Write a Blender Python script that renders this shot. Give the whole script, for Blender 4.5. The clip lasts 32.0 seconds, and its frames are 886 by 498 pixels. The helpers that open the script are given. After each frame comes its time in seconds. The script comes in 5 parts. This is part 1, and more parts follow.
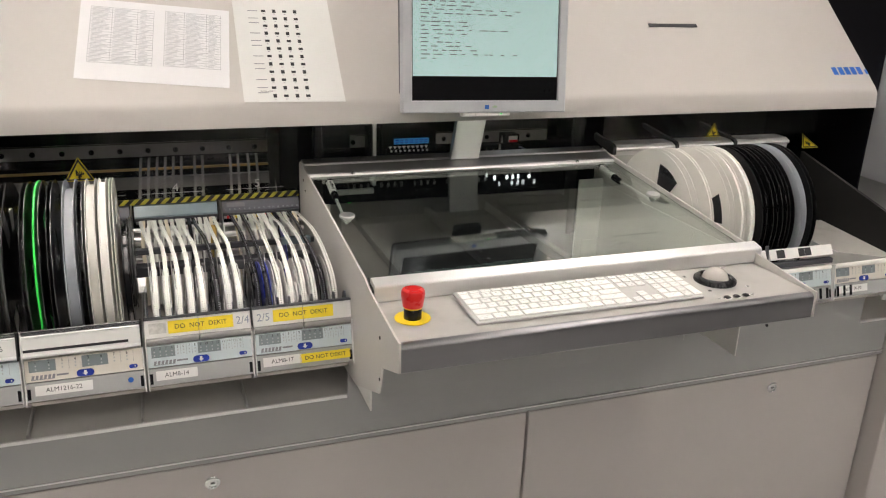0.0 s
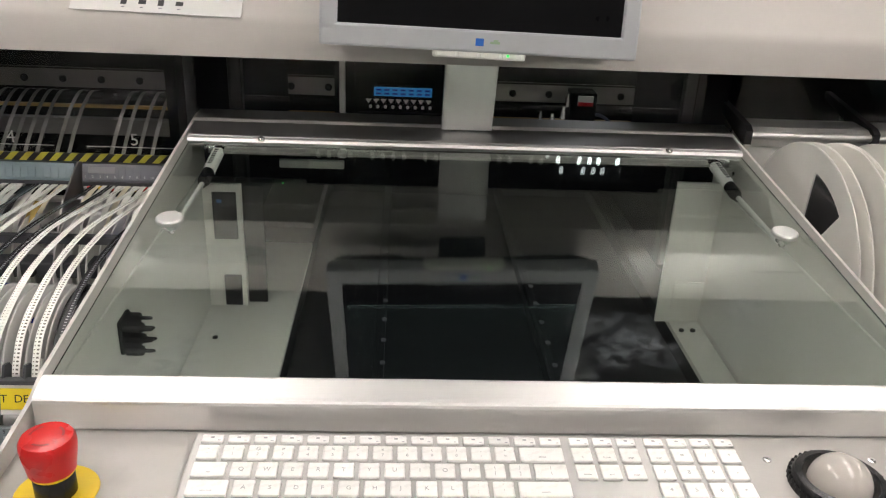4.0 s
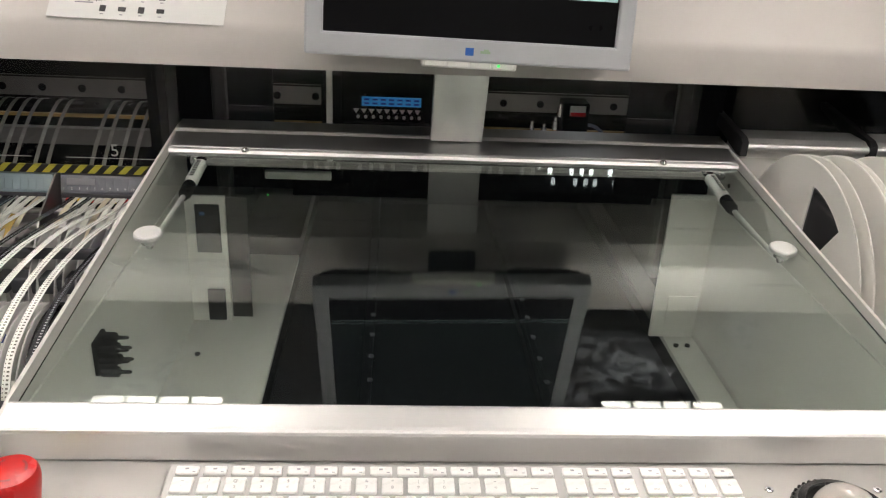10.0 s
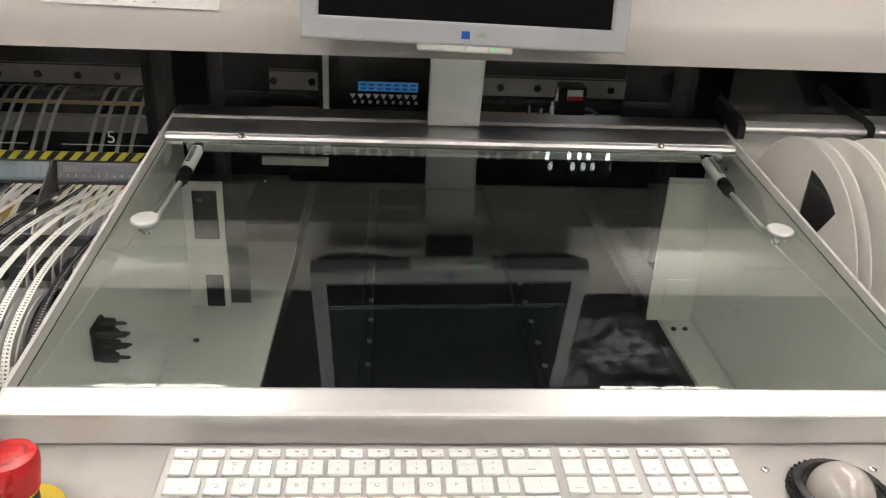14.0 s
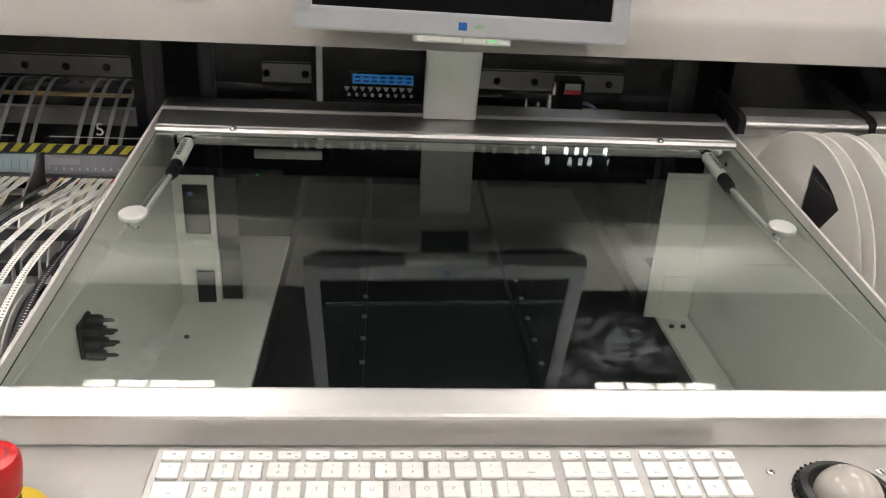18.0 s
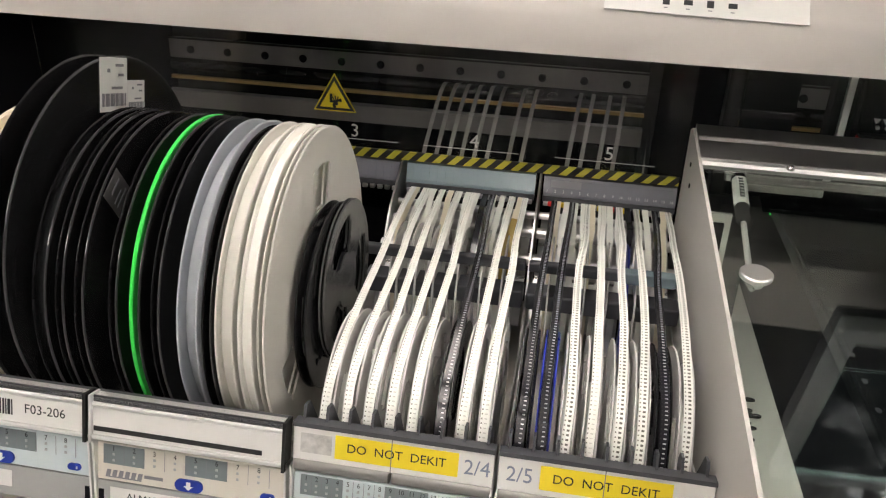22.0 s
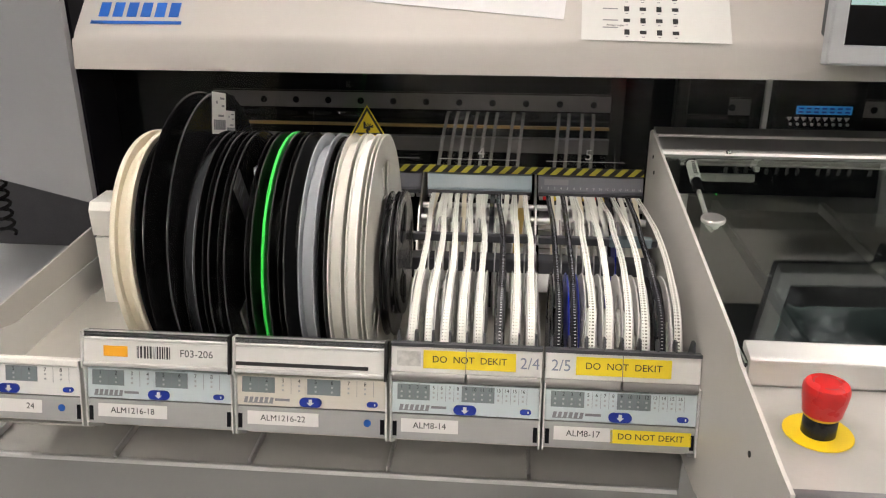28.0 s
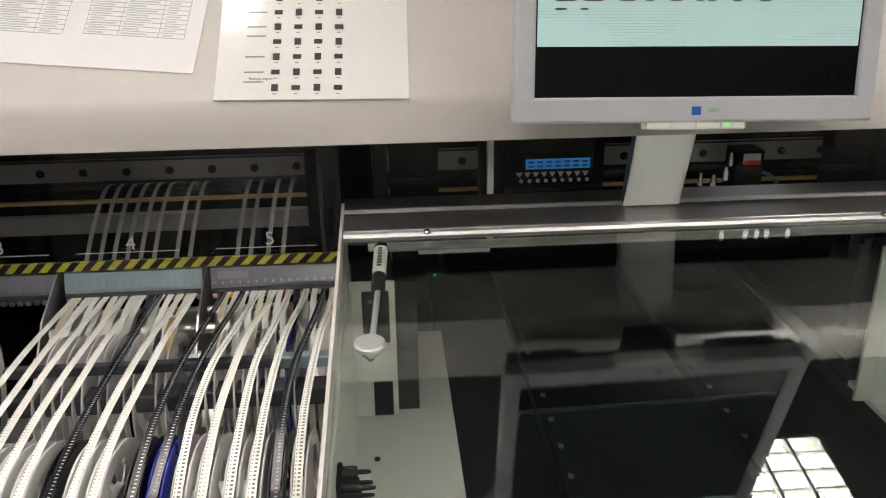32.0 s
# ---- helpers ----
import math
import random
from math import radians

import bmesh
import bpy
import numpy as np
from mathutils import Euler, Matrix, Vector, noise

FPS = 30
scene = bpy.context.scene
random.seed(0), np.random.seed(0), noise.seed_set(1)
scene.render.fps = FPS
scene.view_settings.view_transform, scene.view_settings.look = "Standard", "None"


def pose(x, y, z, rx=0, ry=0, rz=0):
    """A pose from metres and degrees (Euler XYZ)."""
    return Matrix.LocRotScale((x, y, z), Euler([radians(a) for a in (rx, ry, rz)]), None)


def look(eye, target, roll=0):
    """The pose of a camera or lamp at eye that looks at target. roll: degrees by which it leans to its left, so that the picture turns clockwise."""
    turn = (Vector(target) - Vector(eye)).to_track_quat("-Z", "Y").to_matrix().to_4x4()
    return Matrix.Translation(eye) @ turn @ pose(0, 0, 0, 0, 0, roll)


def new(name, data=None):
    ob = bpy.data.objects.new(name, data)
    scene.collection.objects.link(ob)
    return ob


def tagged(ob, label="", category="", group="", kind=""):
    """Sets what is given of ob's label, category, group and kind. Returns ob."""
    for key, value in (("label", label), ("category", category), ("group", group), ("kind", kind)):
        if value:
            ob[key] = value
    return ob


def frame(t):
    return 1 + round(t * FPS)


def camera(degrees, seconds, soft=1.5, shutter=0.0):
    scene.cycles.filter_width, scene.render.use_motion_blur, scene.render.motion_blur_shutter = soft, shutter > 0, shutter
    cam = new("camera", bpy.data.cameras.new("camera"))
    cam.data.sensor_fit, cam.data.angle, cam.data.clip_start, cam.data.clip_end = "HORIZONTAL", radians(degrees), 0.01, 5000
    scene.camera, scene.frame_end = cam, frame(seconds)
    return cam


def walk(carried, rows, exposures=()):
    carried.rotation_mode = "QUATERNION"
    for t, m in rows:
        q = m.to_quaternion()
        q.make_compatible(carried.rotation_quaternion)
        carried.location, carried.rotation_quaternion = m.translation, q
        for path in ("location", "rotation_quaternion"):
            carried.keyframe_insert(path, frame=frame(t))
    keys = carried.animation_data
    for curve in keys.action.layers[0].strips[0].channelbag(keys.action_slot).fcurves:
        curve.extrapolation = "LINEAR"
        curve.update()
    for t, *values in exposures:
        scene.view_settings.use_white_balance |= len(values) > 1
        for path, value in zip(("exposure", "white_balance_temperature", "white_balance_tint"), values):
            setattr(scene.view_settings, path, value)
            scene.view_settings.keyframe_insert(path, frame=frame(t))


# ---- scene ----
cam = camera(56.9, 32.0, 1.15)
PATH = [
    (0, (-0.327, -1.049, 1.495), (0.333, 0.718, 0.83), 2.1),
    (0.5, (-0.152, -0.931, 1.486), (0.432, 0.856, 0.803), 3.9),
    (1, (-0.039, -0.784, 1.457), (0.449, 1.013, 0.726), 4.4),
    (1.5, (0.048, -0.553, 1.439), (0.482, 1.226, 0.635), 4.2),
    (2, (0.109, -0.437, 1.417), (0.448, 1.335, 0.554), 4.6),
    (2.5, (0.212, -0.404, 1.398), (0.357, 1.364, 0.474), 4.5),
    (3, (0.281, -0.404, 1.38), (0.332, 1.367, 0.452), 3.3),
    (3.5, (0.293, -0.397, 1.373), (0.391, 1.426, 0.556), 2.7),
    (5.5, (0.3, -0.378, 1.37), (0.423, 1.425, 0.514), 2.8),
    (6, (0.298, -0.373, 1.373), (0.41, 1.44, 0.536), 2.9),
    (6.5, (0.299, -0.37, 1.37), (0.41, 1.453, 0.555), 2.9),
    (7, (0.302, -0.365, 1.372), (0.416, 1.459, 0.56), 3.0),
    (7.5, (0.301, -0.363, 1.371), (0.422, 1.459, 0.557), 3.1),
    (8, (0.297, -0.365, 1.372), (0.422, 1.457, 0.557), 3.3),
    (8.5, (0.298, -0.362, 1.373), (0.418, 1.463, 0.565), 3.2),
    (9, (0.299, -0.358, 1.371), (0.421, 1.469, 0.567), 2.9),
    (9.5, (0.298, -0.358, 1.371), (0.424, 1.467, 0.561), 2.8),
    (10, (0.299, -0.358, 1.369), (0.432, 1.467, 0.561), 3.0),
    (10.5, (0.299, -0.357, 1.369), (0.44, 1.468, 0.565), 3.3),
    (11, (0.3, -0.358, 1.37), (0.446, 1.47, 0.571), 3.4),
    (11.5, (0.299, -0.355, 1.365), (0.45, 1.468, 0.556), 3.2),
    (12, (0.298, -0.355, 1.367), (0.449, 1.461, 0.543), 2.9),
    (12.5, (0.299, -0.357, 1.367), (0.452, 1.456, 0.538), 2.7),
    (13, (0.298, -0.358, 1.367), (0.448, 1.454, 0.532), 2.7),
    (13.5, (0.298, -0.359, 1.366), (0.443, 1.451, 0.527), 2.7),
    (14, (0.301, -0.36, 1.366), (0.437, 1.452, 0.53), 2.7),
    (14.5, (0.3, -0.359, 1.365), (0.432, 1.453, 0.529), 2.8),
    (16.5, (0.297, -0.349, 1.362), (0.435, 1.453, 0.505), 3.2),
    (17, (0.297, -0.348, 1.362), (0.442, 1.456, 0.512), 3.1),
    (17.5, (0.298, -0.345, 1.36), (0.448, 1.461, 0.515), 3.1),
    (18, (0.299, -0.342, 1.358), (0.452, 1.464, 0.513), 3.1),
    (18.5, (0.297, -0.339, 1.357), (0.449, 1.464, 0.503), 3.2),
    (19, (0.289, -0.332, 1.355), (0.436, 1.469, 0.497), 3.6),
    (19.5, (0.261, -0.327, 1.355), (0.378, 1.477, 0.499), 4.6),
    (20, (0.152, -0.327, 1.362), (0.149, 1.479, 0.503), 5.4),
    (20.5, (0.01, -0.331, 1.358), (-0.141, 1.478, 0.518), 4.8),
    (21, (-0.106, -0.34, 1.37), (-0.336, 1.455, 0.518), 3.3),
    (21.5, (-0.145, -0.307, 1.369), (-0.431, 1.469, 0.496), 2.3),
    (22, (-0.146, -0.236, 1.367), (-0.429, 1.524, 0.46), 2.2),
    (22.5, (-0.162, -0.205, 1.366), (-0.454, 1.553, 0.458), 1.5),
    (23, (-0.24, -0.249, 1.368), (-0.448, 1.531, 0.48), 0.5),
    (23.5, (-0.287, -0.287, 1.367), (-0.366, 1.507, 0.485), 0.9),
    (24, (-0.295, -0.3, 1.372), (-0.314, 1.501, 0.503), 1.5),
    (24.5, (-0.293, -0.303, 1.376), (-0.308, 1.505, 0.52), 1.9),
    (26.5, (-0.287, -0.332, 1.381), (-0.325, 1.49, 0.558), 0.8),
    (27, (-0.281, -0.384, 1.385), (-0.385, 1.451, 0.595), 0.0),
    (27.5, (-0.245, -0.467, 1.379), (-0.387, 1.375, 0.612), 0.3),
    (28, (-0.223, -0.536, 1.373), (-0.385, 1.307, 0.613), -0.0),
    (28.5, (-0.226, -0.549, 1.367), (-0.384, 1.305, 0.635), -0.2),
    (29, (-0.217, -0.551, 1.37), (-0.37, 1.312, 0.658), -0.3),
    (29.5, (-0.213, -0.548, 1.371), (-0.37, 1.316, 0.665), -0.3),
    (30, (-0.206, -0.539, 1.371), (-0.364, 1.323, 0.66), -0.5),
    (30.5, (-0.171, -0.533, 1.368), (-0.301, 1.328, 0.646), -1.1),
    (31, (-0.108, -0.476, 1.363), (-0.163, 1.379, 0.618), -1.5),
    (31.5, (-0.022, -0.347, 1.361), (0.016, 1.507, 0.611), -0.5),
    (32, (0.062, -0.215, 1.38), (0.186, 1.639, 0.64), -0.8),
]
walk(cam, [(t, look(eye, target, roll)) for t, eye, target, roll in PATH], exposures=[(0.0, 0.04, 6500, 10), (3.0, -0.05, 6450, 10), (6.0, -0.08, 6250, 10), (8.0, -0.06, 6350, 10), (11.0, -0.05, 6450, 10), (14.0, -0.05, 6480, 10), (18.0, -0.05, 6400, 10), (19.5, 0.0, 6450, 10), (22.0, 0.13, 6550, 10), (25.0, 0.12, 6550, 10), (29.0, 0.09, 6520, 10), (32.0, 0.0, 6450, 10)])

# ---- helpers of this scene ----
def thing(name, loc=(0, 0, 0), label="", category="", group="", kind=""):
    ob = new(name)
    ob.location = loc
    ob.empty_display_size = 0.02
    return tagged(ob, label, category, group, kind)


def base_of(ob):
    v = Vector((0, 0, 0))
    while ob is not None:
        v += ob.location
        ob = ob.parent
    return v


def part(name, bm, mat, parent=None, label="", smooth=False):
    """One mesh object, its geometry given in world metres, under a thing or a part."""
    if parent is not None:
        bmesh.ops.translate(bm, verts=bm.verts, vec=-base_of(parent))
    bmesh.ops.recalc_face_normals(bm, faces=bm.faces)
    me = bpy.data.meshes.new(name)
    bm.to_mesh(me)
    bm.free()
    if smooth:
        for p in me.polygons:
            p.use_smooth = True
        me.set_sharp_from_angle(angle=radians(40))
    me.materials.append(mat)
    ob = new(name, me)
    if parent is not None:
        ob.parent = parent
    if label:
        ob["label"] = label
    return ob


def solo(name, bm, mat, label, category, group="", kind="", smooth=False):
    """A thing that is one mesh, with its origin at its base."""
    vs = [v.co for v in bm.verts]
    lo = Vector([min(v[i] for v in vs) for i in range(3)])
    hi = Vector([max(v[i] for v in vs) for i in range(3)])
    org = Vector(((lo.x + hi.x) / 2, (lo.y + hi.y) / 2, lo.z))
    bmesh.ops.translate(bm, verts=bm.verts, vec=-org)
    ob = part(name, bm, mat, None, smooth=smooth)
    ob.location = org
    return tagged(ob, label, category, group, kind)


def box(x0, x1, y0, y1, z0, z1, bev=0.0, seg=2):
    bm = bmesh.new()
    bmesh.ops.create_cube(bm, size=1.0)
    for v in bm.verts:
        v.co = Vector((x0 + (v.co.x + 0.5) * (x1 - x0), y0 + (v.co.y + 0.5) * (y1 - y0), z0 + (v.co.z + 0.5) * (z1 - z0)))
    if bev > 0:
        bmesh.ops.bevel(bm, geom=list(bm.edges), offset=bev, segments=seg, affect="EDGES", profile=0.5)
    return bm


def add(bm, other):
    """Joins other into bm."""
    me = bpy.data.meshes.new("t")
    other.to_mesh(me)
    other.free()
    bm.from_mesh(me)
    bpy.data.meshes.remove(me)
    return bm


def prism(pts, x0, x1, axis="x", bev=0.0):
    """A polygon of (y, z) drawn out from x0 to x1; axis y: of (x, z); axis z: of (x, y)."""
    bm = bmesh.new()
    place = {"x": lambda a, b, c: (c, a, b), "y": lambda a, b, c: (a, c, b), "z": lambda a, b, c: (a, b, c)}[axis]
    n = len(pts)
    one = [bm.verts.new(place(a, b, x0)) for a, b in pts]
    two = [bm.verts.new(place(a, b, x1)) for a, b in pts]
    bm.faces.new(one)
    bm.faces.new(two)
    for i in range(n):
        bm.faces.new((one[i], one[(i + 1) % n], two[(i + 1) % n], two[i]))
    bmesh.ops.recalc_face_normals(bm, faces=bm.faces)
    if bev > 0:
        bmesh.ops.bevel(bm, geom=list(bm.edges), offset=bev, segments=2, affect="EDGES", profile=0.5)
    return bm


def rod(p, q, r, seg=16, r2=None):
    """A round bar from p to q."""
    p, q = Vector(p), Vector(q)
    bm = bmesh.new()
    bmesh.ops.create_cone(bm, cap_ends=True, segments=seg, radius1=r, radius2=r if r2 is None else r2, depth=(q - p).length)
    m = Matrix.Translation((p + q) / 2) @ (q - p).to_track_quat("Z", "Y").to_matrix().to_4x4()
    bmesh.ops.transform(bm, matrix=m, verts=bm.verts)
    return bm


def lathe(profile, seg=32, m=None):
    """A profile of (radius, height) turned about z; closed where the radius is 0."""
    bm = bmesh.new()
    rings = []
    for r, h in profile:
        if r < 1e-6:
            rings.append([bm.verts.new((0, 0, h))])
        else:
            rings.append([bm.verts.new((r * math.cos(2 * math.pi * i / seg), r * math.sin(2 * math.pi * i / seg), h)) for i in range(seg)])
    for a, b in zip(rings, rings[1:]):
        for i in range(seg):
            j = (i + 1) % seg
            if len(a) == 1 and len(b) == 1:
                continue
            if len(a) == 1:
                bm.faces.new((a[0], b[i], b[j]))
            elif len(b) == 1:
                bm.faces.new((a[i], a[j], b[0]))
            else:
                bm.faces.new((a[i], a[j], b[j], b[i]))
    if m is not None:
        bmesh.ops.transform(bm, matrix=m, verts=bm.verts)
    return bm


def ribbon(pts, width, thick):
    """A flat band of that width across x along points (x, y, z)."""
    bm = bmesh.new()
    rows = []
    n = len(pts)
    for i, p in enumerate(pts):
        p = Vector(p)
        d = (Vector(pts[min(i + 1, n - 1)]) - Vector(pts[max(i - 1, 0)])).normalized()
        side = Vector((1, 0, 0))
        side = (side - d * side.dot(d)).normalized()
        up = side.cross(d)
        rows.append([bm.verts.new(p + side * (s * width / 2) + up * (u * thick / 2)) for s, u in ((-1, -1), (1, -1), (1, 1), (-1, 1))])
    for a, b in zip(rows, rows[1:]):
        for k in range(4):
            bm.faces.new((a[k], a[(k + 1) % 4], b[(k + 1) % 4], b[k]))
    bm.faces.new(rows[0])
    bm.faces.new(rows[-1])
    return bm


def tube(pts, r, seg=8):
    """A round cable along points."""
    bm = bmesh.new()
    rows = []
    n = len(pts)
    for i, p in enumerate(pts):
        d = (Vector(pts[min(i + 1, n - 1)]) - Vector(pts[max(i - 1, 0)])).normalized()
        q = d.to_track_quat("Z", "Y").to_matrix()
        rows.append([bm.verts.new(Vector(p) + q @ Vector((r * math.cos(2 * math.pi * k / seg), r * math.sin(2 * math.pi * k / seg), 0))) for k in range(seg)])
    for a, b in zip(rows, rows[1:]):
        for k in range(seg):
            bm.faces.new((a[k], a[(k + 1) % seg], b[(k + 1) % seg], b[k]))
    return bm


def smooth_line(pts, steps=6):
    """Catmull-Rom through points."""
    pts = [Vector(p) for p in pts]
    out = []
    for i in range(len(pts) - 1):
        a, b, c, d = pts[max(i - 1, 0)], pts[i], pts[i + 1], pts[min(i + 2, len(pts) - 1)]
        for s in range(steps):
            t = s / steps
            out.append(0.5 * ((2 * b) + (c - a) * t + (2 * a - 5 * b + 4 * c - d) * t * t + (3 * b - a - 3 * c + d) * t**3))
    out.append(pts[-1])
    return out


LETTERS = {}


def text_bm(text, size, m, wide=1.0, depth=0.0002):
    """Letters as a bmesh, centred on the pose m, lying in its xy plane."""
    if text not in LETTERS:
        cu = bpy.data.curves.new("t", "FONT")
        cu.body, cu.size, cu.align_x, cu.align_y, cu.resolution_u = text, 1.0, "CENTER", "CENTER", 3
        cu.extrude = 0.01
        ob = bpy.data.objects.new("t", cu)
        scene.collection.objects.link(ob)
        dg = bpy.context.evaluated_depsgraph_get()
        dg.update()
        LETTERS[text] = bpy.data.meshes.new_from_object(ob.evaluated_get(dg))
        bpy.data.objects.remove(ob)
        bpy.data.curves.remove(cu)
    bm = bmesh.new()
    bm.from_mesh(LETTERS[text])
    bmesh.ops.transform(bm, matrix=m @ Matrix.Diagonal((size * wide, size, depth / 0.02, 1)), verts=bm.verts)
    return bm


def slab(m, w, h, d, cx=0.0, cy=0.0, lift=0.0):
    """A flat plate w x h centred at (cx, cy) in the plane of pose m, from lift to lift + d above it."""
    bm = box(cx - w / 2, cx + w / 2, cy - h / 2, cy + h / 2, lift, lift + d)
    bmesh.ops.transform(bm, matrix=m, verts=bm.verts)
    return bm


def bars_bm(m, rects, d=0.0003, lift=0.0):
    """Many flat plates (cx, cy, w, h) in one mesh."""
    bm = bmesh.new()
    for cx, cy, w, h in rects:
        vs = [bm.verts.new(m @ Vector((cx + a * w / 2, cy + b * h / 2, z))) for z in (lift, lift + d) for a, b in ((-1, -1), (1, -1), (1, 1), (-1, 1))]
        for q in ((3, 2, 1, 0), (4, 5, 6, 7), (0, 1, 5, 4), (1, 2, 6, 5), (2, 3, 7, 6), (3, 0, 4, 7)):
            bm.faces.new([vs[i] for i in q])
    return bm


# ---- materials ----
def mat(name, col, rough=0.5, metal=0.0, vary=0.06, scale=30.0, bump=0.0, bscale=400.0, stretch=(1, 1, 1), spots=0.0, coat=0.0, emit=0.0, alpha=1.0, trans=0.0, ior=1.45, per_piece=0.0, rvary=0.08, spec=0.5):
    """A surface with colour and gloss that vary at two scales and fine relief."""
    m = bpy.data.materials.new(name)
    m.use_nodes = True
    nt = m.node_tree
    b = nt.nodes["Principled BSDF"]
    b.inputs["Roughness"].default_value, b.inputs["Metallic"].default_value = rough, metal
    b.inputs["IOR"].default_value = ior
    b.inputs["Specular IOR Level"].default_value = spec
    b.inputs["Coat Weight"].default_value = coat
    b.inputs["Coat Roughness"].default_value = 0.08
    b.inputs["Transmission Weight"].default_value = trans
    b.inputs["Alpha"].default_value = alpha
    tc = nt.nodes.new("ShaderNodeTexCoord")
    mp = nt.nodes.new("ShaderNodeMapping")
    mp.inputs["Scale"].default_value = stretch
    nt.links.new(tc.outputs["Object"], mp.inputs["Vector"])
    n1 = nt.nodes.new("ShaderNodeTexNoise")
    n1.inputs["Scale"].default_value, n1.inputs["Detail"].default_value = scale, 6
    n2 = nt.nodes.new("ShaderNodeTexNoise")
    n2.inputs["Scale"].default_value, n2.inputs["Detail"].default_value = scale / 9, 3
    for n in (n1, n2):
        nt.links.new(mp.outputs["Vector"], n.inputs["Vector"])
    mix = nt.nodes.new("ShaderNodeMath")
    mix.operation = "ADD"
    nt.links.new(n1.outputs["Fac"], mix.inputs[0])
    nt.links.new(n2.outputs["Fac"], mix.inputs[1])
    rng = nt.nodes.new("ShaderNodeMapRange")
    rng.inputs[1].default_value, rng.inputs[2].default_value = 0.6, 1.4
    rng.inputs[3].default_value, rng.inputs[4].default_value = 1 - vary, 1 + vary
    nt.links.new(mix.outputs[0], rng.inputs[0])
    last = rng.outputs[0]
    if per_piece > 0:
        oi = nt.nodes.new("ShaderNodeObjectInfo")
        r2 = nt.nodes.new("ShaderNodeMapRange")
        r2.inputs[3].default_value, r2.inputs[4].default_value = 1 - per_piece, 1 + per_piece
        nt.links.new(oi.outputs["Random"], r2.inputs[0])
        mu = nt.nodes.new("ShaderNodeMath")
        mu.operation = "MULTIPLY"
        nt.links.new(last, mu.inputs[0])
        nt.links.new(r2.outputs[0], mu.inputs[1])
        last = mu.outputs[0]
    sc = nt.nodes.new("ShaderNodeVectorMath")
    sc.operation = "SCALE"
    sc.inputs[0].default_value = col
    nt.links.new(last, sc.inputs["Scale"])
    colour = sc.outputs[0]
    if spots > 0:
        n3 = nt.nodes.new("ShaderNodeTexNoise")
        n3.inputs["Scale"].default_value, n3.inputs["Detail"].default_value = scale * 0.35, 8
        nt.links.new(tc.outputs["Object"], n3.inputs["Vector"])
        r3 = nt.nodes.new("ShaderNodeMapRange")
        r3.inputs[1].default_value, r3.inputs[2].default_value = 0.6, 0.72
        r3.inputs[3].default_value, r3.inputs[4].default_value = 0.0, spots
        nt.links.new(n3.outputs["Fac"], r3.inputs[0])
        mx = nt.nodes.new("ShaderNodeMix")
        mx.data_type = "RGBA"
        nt.links.new(r3.outputs[0], mx.inputs["Factor"])
        nt.links.new(colour, mx.inputs["A"])
        mx.inputs["B"].default_value = (col[0] * 0.45, col[1] * 0.42, col[2] * 0.36, 1)
        colour = mx.outputs["Result"]
    nt.links.new(colour, b.inputs["Base Color"])
    rr = nt.nodes.new("ShaderNodeMapRange")
    rr.inputs[1].default_value, rr.inputs[2].default_value = 0.6, 1.4
    rr.inputs[3].default_value, rr.inputs[4].default_value = max(0.02, rough - rvary), min(1, rough + rvary)
    nt.links.new(mix.outputs[0], rr.inputs[0])
    nt.links.new(rr.outputs[0], b.inputs["Roughness"])
    if bump > 0:
        nb = nt.nodes.new("ShaderNodeTexNoise")
        nb.inputs["Scale"].default_value, nb.inputs["Detail"].default_value = bscale, 3
        nt.links.new(mp.outputs["Vector"], nb.inputs["Vector"])
        bp = nt.nodes.new("ShaderNodeBump")
        bp.inputs["Strength"].default_value, bp.inputs["Distance"].default_value = bump, 0.0006
        nt.links.new(nb.outputs["Fac"], bp.inputs["Height"])
        nt.links.new(bp.outputs["Normal"], b.inputs["Normal"])
    if emit > 0:
        nt.links.new(colour, b.inputs["Emission Color"])
        b.inputs["Emission Strength"].default_value = emit
    return m


